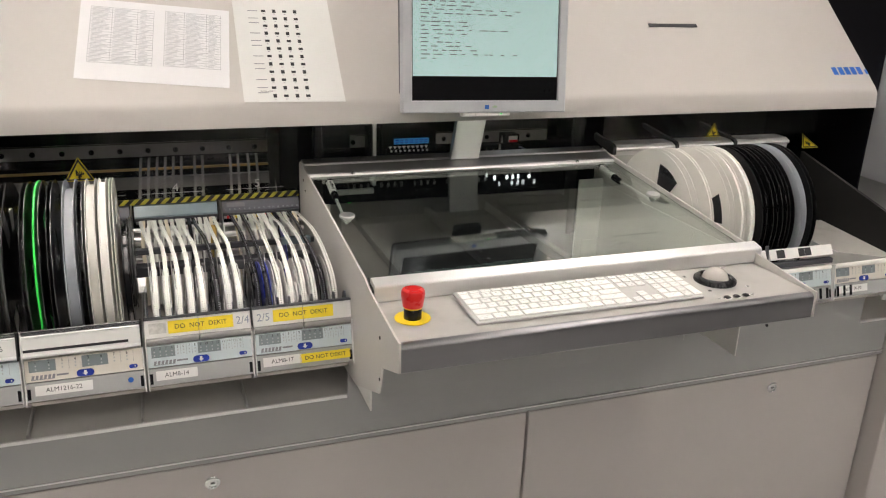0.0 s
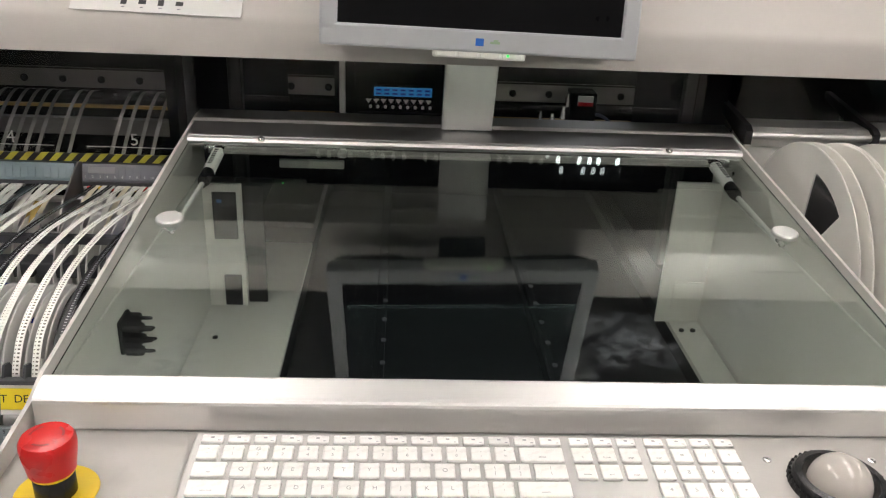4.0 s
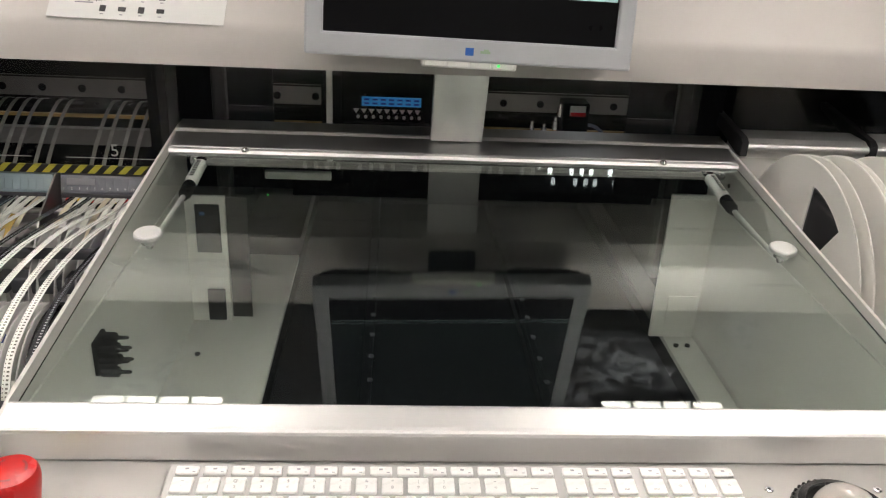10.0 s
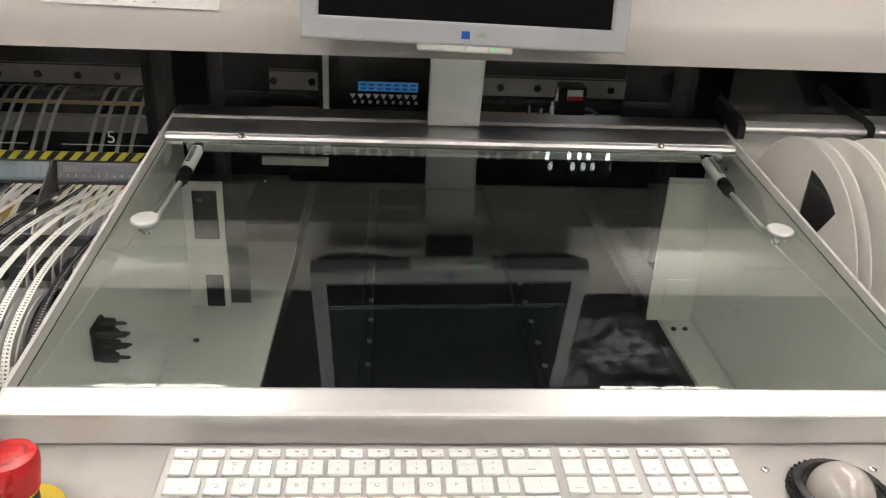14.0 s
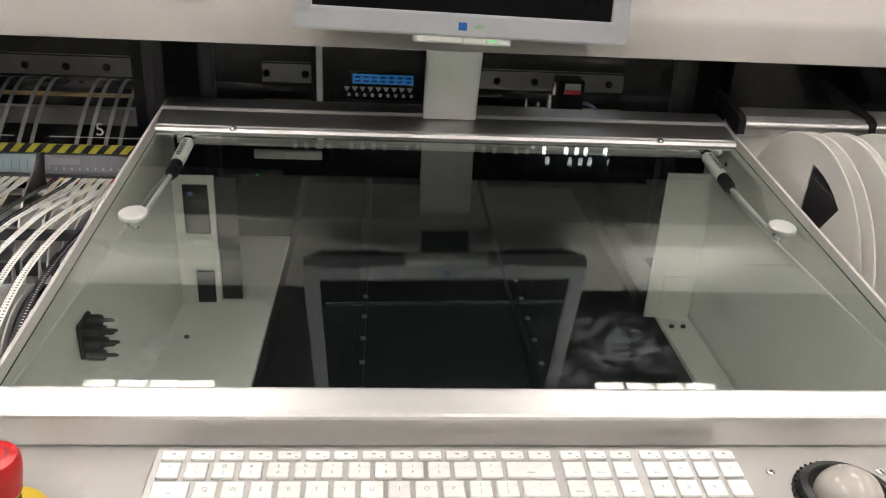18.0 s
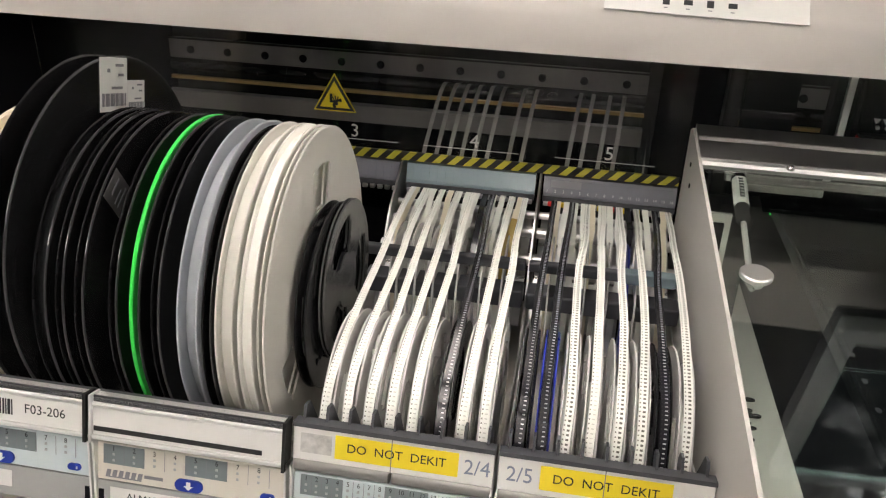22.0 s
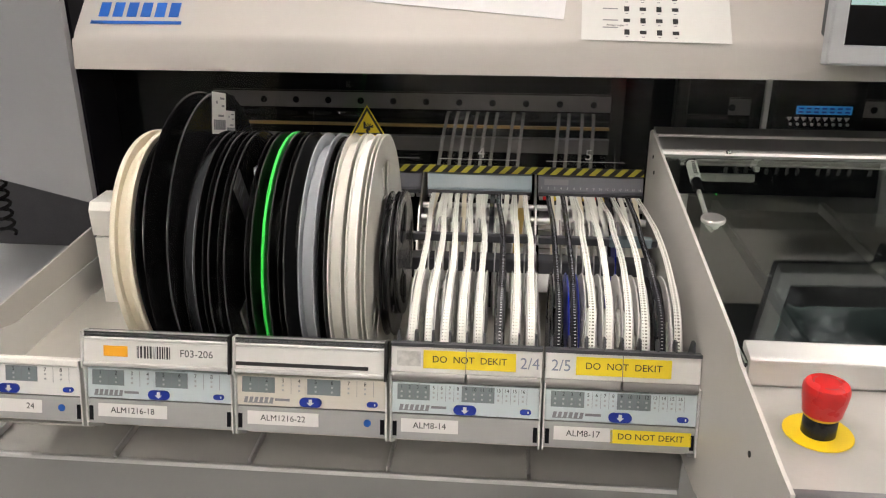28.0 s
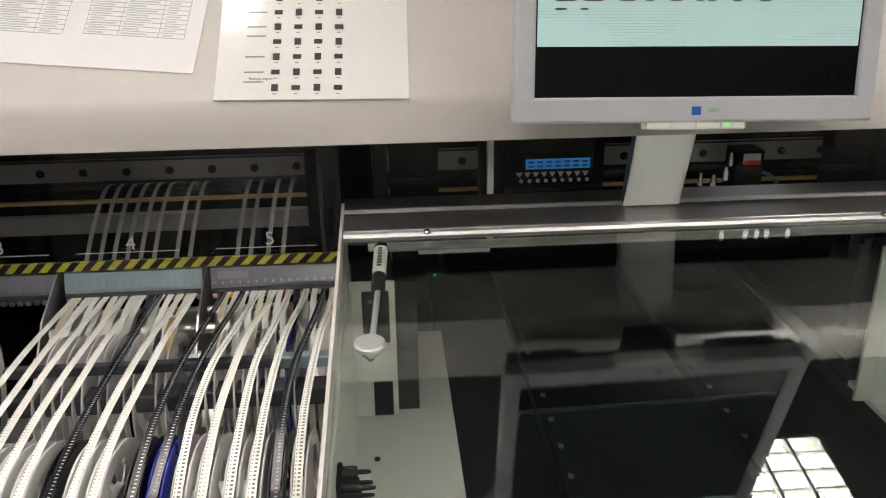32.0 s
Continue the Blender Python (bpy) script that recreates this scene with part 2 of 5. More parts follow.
def glass_mat(name, tint, smudge=0.0, film=0.0, marks=(), ior=1.5):
    """Clear glass with a dust film, greasy smudges at the marks and fine specks."""
    m = bpy.data.materials.new(name)
    m.use_nodes = True
    nt = m.node_tree
    nt.nodes.remove(nt.nodes["Principled BSDF"])
    out = nt.nodes["Material Output"]

    def node(kind, **values):
        n = nt.nodes.new(kind)
        for k, v in values.items():
            n.inputs[k].default_value = v
        return n

    def math_node(op, a, b, c=None):
        n = nt.nodes.new("ShaderNodeMath")
        n.operation = op
        for k, v in enumerate((a, b, c)):
            if v is None:
                continue
            if isinstance(v, (int, float)):
                n.inputs[k].default_value = v
            else:
                nt.links.new(v, n.inputs[k])
        return n.outputs[0]

    def noise(scale, detail, rough, lo, hi, top=1.0, distort=0.0):
        n = node("ShaderNodeTexNoise", Scale=scale, Detail=detail, Roughness=rough, Distortion=distort)
        nt.links.new(tc.outputs["Object"], n.inputs["Vector"])
        r = nt.nodes.new("ShaderNodeMapRange")
        r.inputs[1].default_value, r.inputs[2].default_value, r.inputs[4].default_value = lo, hi, top
        nt.links.new(n.outputs["Fac"], r.inputs[0])
        return r.outputs[0]
    tc = nt.nodes.new("ShaderNodeTexCoord")
    pane = node("ShaderNodeBsdfGlass", Color=(*tint, 1), Roughness=0.0, IOR=ior)
    total = noise(9.0, 3, 0.5, 0.58, 0.80, 0.05)
    for x, y, z, r in marks:
        d = nt.nodes.new("ShaderNodeVectorMath")
        d.operation = "DISTANCE"
        d.inputs[1].default_value = (x, y, z)
        nt.links.new(tc.outputs["Object"], d.inputs[0])
        rm = nt.nodes.new("ShaderNodeMapRange")
        rm.inputs[1].default_value, rm.inputs[2].default_value = r * 1.15, r * 0.2
        nt.links.new(d.outputs["Value"], rm.inputs[0])
        total = math_node("ADD", total, rm.outputs[0])
    wisp = math_node("MULTIPLY", noise(90.0, 4, 0.6, 0.45, 0.68, 1.0, 0.3), noise(210.0, 6, 0.7, 0.38, 0.64))
    dirt = math_node("MULTIPLY_ADD", math_node("MULTIPLY", total, wisp), smudge, film)
    dirt = math_node("ADD", dirt, noise(330.0, 2, 0.5, 0.75, 0.80, smudge * 0.5))
    df = node("ShaderNodeBsdfDiffuse", Color=(0.72, 0.79, 0.84, 1))
    m2 = nt.nodes.new("ShaderNodeMixShader")
    nt.links.new(dirt, m2.inputs[0])
    nt.links.new(pane.outputs[0], m2.inputs[1])
    nt.links.new(df.outputs[0], m2.inputs[2])
    nt.links.new(m2.outputs[0], out.inputs["Surface"])
    return m


def stripe_mat(name, a, b, pitch):
    """Slanting hazard stripes."""
    m = mat(name, a, 0.45)
    nt = m.node_tree
    bs = nt.nodes["Principled BSDF"]
    tc = nt.nodes.new("ShaderNodeTexCoord")
    sp = nt.nodes.new("ShaderNodeSeparateXYZ")
    nt.links.new(tc.outputs["Object"], sp.inputs[0])
    ad = nt.nodes.new("ShaderNodeMath")
    ad.operation = "MULTIPLY_ADD"
    ad.inputs[1].default_value = -1.0
    nt.links.new(sp.outputs["Z"], ad.inputs[0])
    nt.links.new(sp.outputs["X"], ad.inputs[2])
    dv = nt.nodes.new("ShaderNodeMath")
    dv.operation = "DIVIDE"
    dv.inputs[1].default_value = pitch
    nt.links.new(ad.outputs[0], dv.inputs[0])
    fr = nt.nodes.new("ShaderNodeMath")
    fr.operation = "FRACT"
    nt.links.new(dv.outputs[0], fr.inputs[0])
    gt = nt.nodes.new("ShaderNodeMath")
    gt.operation = "GREATER_THAN"
    gt.inputs[1].default_value = 0.5
    nt.links.new(fr.outputs[0], gt.inputs[0])
    mx = nt.nodes.new("ShaderNodeMix")
    mx.data_type = "RGBA"
    mx.inputs["A"].default_value = (*a, 1)
    mx.inputs["B"].default_value = (*b, 1)
    nt.links.new(gt.outputs[0], mx.inputs["Factor"])
    nt.links.new(mx.outputs["Result"], bs.inputs["Base Color"])
    return m


M_PAINT = mat("warm_white_enamel", (0.545, 0.512, 0.483), 0.42, vary=0.02, scale=12, bump=0.12, bscale=900)
M_DOOR = mat("warm_grey_door_enamel", (0.45, 0.42, 0.40), 0.42, vary=0.03, scale=9, bump=0.12, bscale=900, spots=0.05)
M_COLUMN = mat("grey_enamel", (0.34, 0.345, 0.36), 0.45, vary=0.03, scale=12, bump=0.15, bscale=900)
M_BEAM = mat("mid_grey_enamel", (0.34, 0.34, 0.33), 0.4, vary=0.04, scale=10, bump=0.1, bscale=900)
M_LEDGE = mat("grey_ledge_enamel", (0.60, 0.585, 0.56), 0.45, vary=0.06, scale=14, spots=0.15)
M_TRAY = mat("worn_tray_sheet", (0.52, 0.50, 0.46), 0.4, 0.2, vary=0.08, scale=25, spots=0.35)
M_PLATE = mat("cream_powder_coat", (0.58, 0.56, 0.53), 0.45, vary=0.03, scale=20, bump=0.25, bscale=1200, spots=0.06)
M_PANEL = mat("scuffed_console_sheet", (0.445, 0.429, 0.407), 0.36, 0.12, vary=0.09, scale=16, spots=0.42, bump=0.12, bscale=900)
M_ALU = mat("brushed_aluminium", (0.72, 0.71, 0.70), 0.3, 1.0, vary=0.05, scale=60, stretch=(0.05, 1, 1), bump=0.2, bscale=500)
M_ALUARM = mat("brushed_aluminium_upright", (0.64, 0.64, 0.63), 0.38, 1.0, vary=0.03, scale=60, stretch=(1, 1, 0.05), rvary=0.015)
M_BAR = mat("satin_aluminium_bar", (0.82, 0.81, 0.80), 0.42, 0.85, vary=0.04, scale=60, stretch=(0.05, 1, 1), bump=0.15, bscale=500, spots=0.08)
M_STEEL = mat("steel", (0.6, 0.6, 0.6), 0.25, 1.0, vary=0.08, scale=50)
M_CHROME = mat("polished_metal", (0.8, 0.8, 0.8), 0.1, 1.0, vary=0.03)
# near-black that carries the darkness of the inside, slots and recesses in its colour
M_DARK = mat("unlit_black", (0.006, 0.006, 0.008), 0.6, vary=0.2, scale=15, spec=0.06)
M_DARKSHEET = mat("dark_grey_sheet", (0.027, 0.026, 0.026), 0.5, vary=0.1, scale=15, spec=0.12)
M_STRIP = mat("dull_brushed_strip", (0.50, 0.495, 0.49), 0.42, 1.0, vary=0.06, scale=60, stretch=(0.05, 1, 1), bump=0.2, bscale=500)
M_RAIL = mat("dull_rail", (0.27, 0.262, 0.25), 0.4, 0.2, vary=0.08, scale=20)
M_LIP = mat("brushed_steel_lip", (0.22, 0.215, 0.225), 0.3, 1.0, vary=0.06, scale=40, stretch=(0.05, 1, 1), bump=0.2, bscale=500, spots=0.06)
M_GREYSHEET = mat("grey_interior_sheet", (0.66, 0.655, 0.62), 0.4, 0.1, vary=0.06, scale=12, spots=0.1)
M_BLACKPL = mat("black_plastic", (0.012, 0.012, 0.013), 0.24, vary=0.2, scale=40, spec=0.5, rvary=0.05)
M_GREYPL = mat("dark_grey_plastic", (0.06, 0.062, 0.07), 0.45, vary=0.1, scale=40)
M_WHITEPL = mat("white_plastic", (0.86, 0.845, 0.80), 0.32, vary=0.015, scale=40, rvary=0.015)
M_CREAMPL = mat("cream_plastic", (0.80, 0.73, 0.58), 0.4, vary=0.02, scale=40, rvary=0.02)
M_FROST = mat("frosted_clear_plastic", (0.56, 0.59, 0.63), 0.25, vary=0.02, scale=30, alpha=0.7, rvary=0.02)
M_CLEARWH = mat("milky_clear_plastic", (0.84, 0.82, 0.76), 0.25, vary=0.02, scale=30, alpha=0.85, rvary=0.02)
M_GREENPL = mat("bright_green_plastic", (0.05, 0.74, 0.10), 0.35, vary=0.03)
M_BLUEPL = mat("blue_plastic", (0.015, 0.03, 0.32), 0.3, vary=0.05)
M_RED = mat("red_plastic", (0.62, 0.02, 0.02), 0.3, vary=0.04)
M_YELLOW = mat("yellow_plastic", (0.80, 0.56, 0.01), 0.4, vary=0.03)
M_LABELY = mat("yellow_label_paper", (0.85, 0.66, 0.03), 0.45, vary=0.03)
M_ORANGE = mat("orange_label_ink", (0.85, 0.40, 0.02), 0.5, vary=0.03)
M_LABELW = mat("white_label_paper", (0.74, 0.73, 0.71), 0.5, vary=0.03, scale=60)
M_PAPER = mat("white_paper", (0.69, 0.68, 0.69), 0.6, vary=0.015, scale=30)
M_LAMIN = mat("laminated_white_paper", (0.72, 0.71, 0.69), 0.15, vary=0.015, scale=30, coat=0.6)
M_INK = mat("black_ink", (0.02, 0.02, 0.022), 0.5, vary=0.1)
M_INKGREY = mat("grey_ink", (0.22, 0.22, 0.24), 0.55, vary=0.1)
M_LOGOBLUE = mat("blue_ink", (0.02, 0.12, 0.48), 0.4, vary=0.04)
M_PENBLUE = mat("blue_grey_marker", (0.22, 0.25, 0.33), 0.6, vary=0.2, scale=300)
M_TAPEW = mat("white_paper_tape", (0.86, 0.86, 0.81), 0.45, vary=0.03, scale=60, per_piece=0.05)
M_TAPEB = mat("black_plastic_tape", (0.02, 0.02, 0.024), 0.18, vary=0.1)
M_TAPEC = mat("clear_cover_tape", (0.66, 0.65, 0.62), 0.2, vary=0.05, alpha=0.35)
M_FILM = mat("grey_film", (0.62, 0.61, 0.58), 0.3, vary=0.1, alpha=0.5)
M_LIGHTINK = mat("pale_grey_print", (0.48, 0.48, 0.50), 0.6)
M_TABLE = mat("pale_grey_laminate", (0.50, 0.51, 0.53), 0.45, vary=0.03)
M_DKFAB = mat("dark_grey_fabric", (0.10, 0.10, 0.11), 0.9, vary=0.15, scale=200)
M_BLOCKA = mat("blue_grey_translucent_cover", (0.25, 0.325, 0.36), 0.22, vary=0.06, scale=40, coat=0.3)
M_BLOCKB = mat("smoke_grey_translucent_cover", (0.19, 0.195, 0.225), 0.2, vary=0.08, scale=40, coat=0.3)
M_FACEA = mat("pale_blue_membrane", (0.56, 0.63, 0.65), 0.3, vary=0.02, scale=40)
M_FACEB = mat("pale_beige_membrane", (0.66, 0.62, 0.55), 0.3, vary=0.02, scale=40)
M_MEMGREY = mat("grey_membrane_field", (0.19, 0.225, 0.235), 0.35, vary=0.03, scale=40)
M_BTNBLUE = mat("blue_button", (0.012, 0.035, 0.30), 0.3, vary=0.03)
M_KEY = mat("white_key_plastic", (0.84, 0.83, 0.81), 0.3, vary=0.02, scale=80, spots=0.03, per_piece=0.03)
M_KEYBODY = mat("keyboard_aluminium", (0.52, 0.51, 0.50), 0.42, 0.45, vary=0.04, scale=80)
M_KEYINK = mat("grey_key_ink", (0.40, 0.40, 0.41), 0.5)
M_MON = mat("silver_plastic", (0.50, 0.51, 0.53), 0.5, 0.0, vary=0.03, scale=40, spec=0.12)
M_SCREEN = mat("lit_screen_pale_cyan", (0.48, 0.66, 0.62), 0.3, vary=0.02, scale=5, emit=0.72)
M_SCREENBLK = mat("black_screen_glass", (0.004, 0.004, 0.005), 0.35, vary=0.05, spec=0.12)
M_LCDBLUE = mat("lit_blue_display", (0.03, 0.22, 0.55), 0.3, vary=0.05, emit=0.34)
M_LEDW = mat("lit_white_led", (0.95, 0.98, 1.0), 0.3, vary=0.0, emit=6.0)
# weaker glow for the repeated reflections of the lamps
M_LEDGHOST = mat("white_led_reflection", (0.95, 0.98, 1.0), 0.3, vary=0.0, emit=1.8)
M_PALEGREEN = mat("pale_green_print", (0.34, 0.46, 0.30), 0.4, vary=0.03)
M_DIMBLUE = mat("dim_blue_display", (0.03, 0.12, 0.30), 0.3, vary=0.05, emit=0.12)
# paler, glossier black that draws the highlight on reel edges
M_RIMK = mat("black_rim_highlight", (0.05, 0.05, 0.052), 0.18, vary=0.1, spec=1.0)
M_LEDG = mat("green_led", (0.05, 0.9, 0.12), 0.3, emit=1.5)
M_BALL = mat("milky_ball", (0.52, 0.48, 0.44), 0.12, vary=0.04, coat=0.6)
M_GOLD = mat("ochre_stripe", (0.62, 0.40, 0.15), 0.4, vary=0.1)
M_WALL = mat("grey_room_wall", (0.42, 0.415, 0.405), 0.7, vary=0.04, scale=6)
M_FLOOR = mat("grey_lab_floor", (0.36, 0.36, 0.355), 0.35, vary=0.06, scale=20, spots=0.15)
# ceiling grey lowered to dim its reflection in the lid
M_CEIL = mat("grey_ceiling_tile", (0.24, 0.235, 0.23), 0.8, vary=0.05, scale=60)
M_LAMP = mat("lit_lamp_panel", (1.0, 0.934, 0.880), 0.5, vary=0.0, emit=12.1)
M_LOUVRE = mat("lamp_louvre", (0.8, 0.8, 0.78), 0.2, 0.7, vary=0.02)
M_HAZ = stripe_mat("hazard_stripes", (0.46, 0.41, 0.05), (0.015, 0.015, 0.015), 0.0215)
# places of the smudges, from the console's base
G_LID = glass_mat("lid_glass", (0.955, 0.985, 0.96), 0.16, 0.0012, [(-0.32, -0.175, 0.319, 0.026), (-0.286, -0.134, 0.323, 0.022), (-0.279, -0.163, 0.320, 0.026), (-0.302, -0.175, 0.319, 0.018), (-0.262, -0.128, 0.323, 0.016), (-0.247, -0.08, 0.329, 0.014), (0.246, -0.085, 0.329, 0.024), (0.258, -0.105, 0.326, 0.018), (0.095, -0.105, 0.327, 0.026), (0.135, -0.112, 0.326, 0.03), (0.125, -0.138, 0.323, 0.032), (0.10, -0.155, 0.321, 0.022), (0.228, -0.142, 0.322, 0.02), (0.155, -0.148, 0.322, 0.024), (-0.335, -0.19, 0.317, 0.03), (-0.30, -0.205, 0.316, 0.03), (-0.265, -0.195, 0.317, 0.028), (-0.31, -0.10, 0.327, 0.02), (0.20, -0.12, 0.325, 0.02), (0.27, -0.06, 0.331, 0.022), (0.07, -0.175, 0.319, 0.02)], 1.63)
G_COVER = glass_mat("clear_cover", (0.95, 0.95, 0.95), 0.012, 0.0012, (), 1.30)


# ---- room and lamps ----
solo("floor", box(-8.0, 9.0, -11.0, 5.0, -0.05, 0.0), M_FLOOR, "grey laboratory floor", "floor", kind="structure")
# unseen ceiling and walls, dark and far off to keep the panes' reflections low
solo("ceiling", box(-8.0, 9.0, -11.0, 5.0, 2.9, 2.95), M_CEIL, "unseen grey tiled ceiling", "ceiling", kind="structure")
for nm, b in (("wall_north", (-8.0, 9.0, 5.0, 5.1, 0, 2.9)), ("wall_south", (-8.0, 9.0, -11.1, -11.0, 0, 2.9)), ("wall_west", (-8.1, -8.0, -11.0, 5.0, 0, 2.9)), ("wall_east", (9.0, 9.1, -11.0, 5.0, 0, 2.9))):
    solo(nm, box(*b), M_WALL, "unseen plain grey room wall", "wall", kind="structure")


def luminaire(x, y0, y1, first=[None]):
    """A louvred ceiling fitting with four cells across."""
    th = thing("ceiling_light", (x, (y0 + y1) / 2, 2.7), "white louvred ceiling light, switched on", "ceiling light", "ceiling lights")
    w = 0.46
    f = box(x - w / 2 - 0.02, x - w / 2, y0, y1, 2.7, 2.79)
    add(f, box(x + w / 2, x + w / 2 + 0.02, y0, y1, 2.7, 2.79))
    add(f, box(x - w / 2, x + w / 2, y0, y0 + 0.02, 2.7, 2.79))
    add(f, box(x - w / 2, x + w / 2, y1 - 0.02, y1, 2.7, 2.79))
    add(f, box(x - w / 2 - 0.02, x + w / 2 + 0.02, y0, y1, 2.79, 2.90))
    part("frame", f, M_LOUVRE, th)
    part("diffuser", box(x - w / 2, x + w / 2, y0 + 0.02, y1 - 0.02, 2.775, 2.785), M_LAMP, th)
    for i in range(1, 4):
        cx = x - w / 2 + w * i / 4
        part("louvre", box(cx - 0.006, cx + 0.006, y0 + 0.02, y1 - 0.02, 2.702, 2.735), M_LOUVRE, th)
    n = max(2, round((y1 - y0) / 0.08))
    for i in range(1, n):
        cy = y0 + (y1 - y0) * i / n
        part("louvre", box(x - w / 2, x + w / 2, cy - 0.004, cy + 0.004, 2.706, 2.722), M_LOUVRE, th)
    return th


for lx in (-2.38, -0.52, 1.34, 3.2):
    luminaire(lx, 0.68, 1.88)
    # these rows further forward are assumed, added to light the fronts
    luminaire(lx, -0.95, 0.25)
    luminaire(lx, -2.6, -1.4)
    luminaire(lx, -4.3, -3.1)
    luminaire(lx, -6.0, -4.8)
    luminaire(lx, -7.7, -6.5)
    luminaire(lx, -9.4, -8.2)

world = bpy.data.worlds.new("room_air")
scene.world = world
world.use_nodes = True
world.node_tree.nodes["Background"].inputs[0].default_value = (0.9, 0.95, 1.0, 1)
world.node_tree.nodes["Background"].inputs[1].default_value = 0.02


# ---- the placement machine: hood, columns, beam, cabinet ----
machine = thing("placement_machine", (0.25, 0.9, 0.0), "cream and grey electronics placement machine with a sloping hood", "machine")
HX0, HX1 = -0.906, 1.60
# sloping hood: lower lip, crease, slope, top
hood_prof = [(0.692, 1.149), (0.697, 1.190), (0.706, 1.203), (1.02, 1.50), (1.036, 1.562), (1.09, 1.575), (1.60, 1.585), (1.60, 1.55), (1.10, 1.53), (1.04, 1.46), (0.74, 1.19), (0.73, 1.149)]
part("hood", prism(hood_prof, HX0, HX1), M_PAINT, machine, smooth=True)
part("hood_underside", box(HX0, HX1, 0.731, 0.793, 1.146, 1.149), M_PAINT, machine)
# left end column, its lower edge rising to the outside
part("end_column", prism([(-0.909, 0.93), (-0.909, 1.60), (-1.40, 1.60), (-1.40, 1.05)], 0.685, 1.60, "y"), M_COLUMN, machine, "blue-grey end column")
part("end_column", prism([(1.605, 0.95), (1.605, 1.60), (2.0, 1.60), (2.0, 0.95)], 0.60, 1.60, "y"), M_COLUMN, machine, "blue-grey end column")
# base beam and ledge under the magazines
part("ledge", box(-1.25, 1.80, 0.356, 0.85, 0.668, 0.676), M_LEDGE, machine)
part("ledge_rim", box(-1.25, 1.80, 0.350, 0.356, 0.672, 0.680, 0.002), M_BAR, machine)
part("beam_face", box(-1.25, 1.80, 0.352, 0.356, 0.655, 0.672), M_BEAM, machine)
part("base_beam", box(-1.25, 1.80, 0.354, 0.40, 0.585, 0.655), M_BEAM, machine)
part("beam_lip", box(-1.25, 1.80, 0.350, 0.40, 0.574, 0.583, 0.002), M_BEAM, machine)
# bright strip added to draw the highlight along the beam's lower lip
part("lit_lip_line", box(-1.25, 1.80, 0.3485, 0.352, 0.5832, 0.5862, 0.001), M_BAR, machine, "bright line for the lit edge of the lip")
for x in (-0.946, -0.757, -0.566, -0.376, -0.188):
    part("divider", box(x - 0.0022, x + 0.0022, 0.358, 0.70, 0.676, 0.686, 0.001), M_BAR, machine)
part("cabinet_carcass", box(-1.25, 1.42, 0.385, 1.60, 0.0, 0.585), M_DARKSHEET, machine)
for i, (x0, x1, lk) in enumerate(((-1.25, 0.409, -0.261), (0.413, 1.415, 1.081))):
    d = part("cabinet_door", box(x0 + 0.001, x1 - 0.001, 0.356, 0.384, 0.08, 0.568, 0.003), M_DOOR, machine)
    part("lock", lathe([(0.0145, 0), (0.0145, 0.003), (0.012, 0.005), (0.009, 0.005), (0.0085, 0.003), (0, 0.003)], 24, pose(lk, 0.356, 0.526, 90)), M_CHROME, d, smooth=True)
    part("keyhole", box(lk - 0.004, lk + 0.004, 0.3515, 0.3535, 0.5245, 0.5275), M_INK, d)
part("end_door", box(1.42, 1.80, 0.30, 1.60, 0.06, 0.66, 0.004), M_DOOR, machine)
part("lock", lathe([(0.0145, 0), (0.0145, 0.003), (0.012, 0.005), (0, 0.005)], 20, pose(1.455, 0.30, 0.60, 90)), M_CHROME, machine, smooth=True)
# dark inside: the lack of light is put into the near-black colour
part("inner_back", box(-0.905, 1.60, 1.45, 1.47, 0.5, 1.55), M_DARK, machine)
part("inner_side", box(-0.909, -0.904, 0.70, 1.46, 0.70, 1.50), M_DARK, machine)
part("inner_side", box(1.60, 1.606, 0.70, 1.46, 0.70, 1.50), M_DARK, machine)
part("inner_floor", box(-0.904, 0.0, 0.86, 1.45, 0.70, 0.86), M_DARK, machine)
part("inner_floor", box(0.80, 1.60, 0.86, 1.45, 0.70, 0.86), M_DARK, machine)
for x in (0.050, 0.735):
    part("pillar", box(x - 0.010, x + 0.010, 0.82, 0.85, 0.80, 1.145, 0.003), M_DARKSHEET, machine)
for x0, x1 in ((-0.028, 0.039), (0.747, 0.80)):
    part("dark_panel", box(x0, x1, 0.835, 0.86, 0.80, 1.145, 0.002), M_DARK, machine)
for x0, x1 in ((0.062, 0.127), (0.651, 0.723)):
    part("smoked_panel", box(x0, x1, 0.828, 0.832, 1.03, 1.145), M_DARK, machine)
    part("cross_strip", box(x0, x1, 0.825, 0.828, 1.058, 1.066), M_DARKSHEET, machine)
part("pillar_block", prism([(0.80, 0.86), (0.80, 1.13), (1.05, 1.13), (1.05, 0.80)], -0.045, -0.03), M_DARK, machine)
# rear rail with screw holes, running behind all the openings
rail = part("rail", box(-0.80, 0.745, 0.985, 1.0, 1.030, 1.061, 0.002), M_RAIL, machine)
for i in range(25):
    x = -0.7627 + i * 0.0624
    part("screw", lathe([(0.0062, 0), (0.0062, 0.002), (0.0048, 0.003), (0, 0.003)], 12, pose(x, 0.985, 1.0445, 90)), M_DARK, rail)
# dark strip standing in for the shade along the rail's top edge
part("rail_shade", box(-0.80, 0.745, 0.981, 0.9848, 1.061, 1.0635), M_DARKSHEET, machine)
part("ochre_strip", box(-0.80, 0.745, 0.983, 0.99, 0.9965, 1.0015), M_GOLD, machine)
part("roller", rod((-0.80, 0.992, 1.018), (0.745, 0.992, 1.018), 0.009, 14), M_BLACKPL, machine, smooth=True)
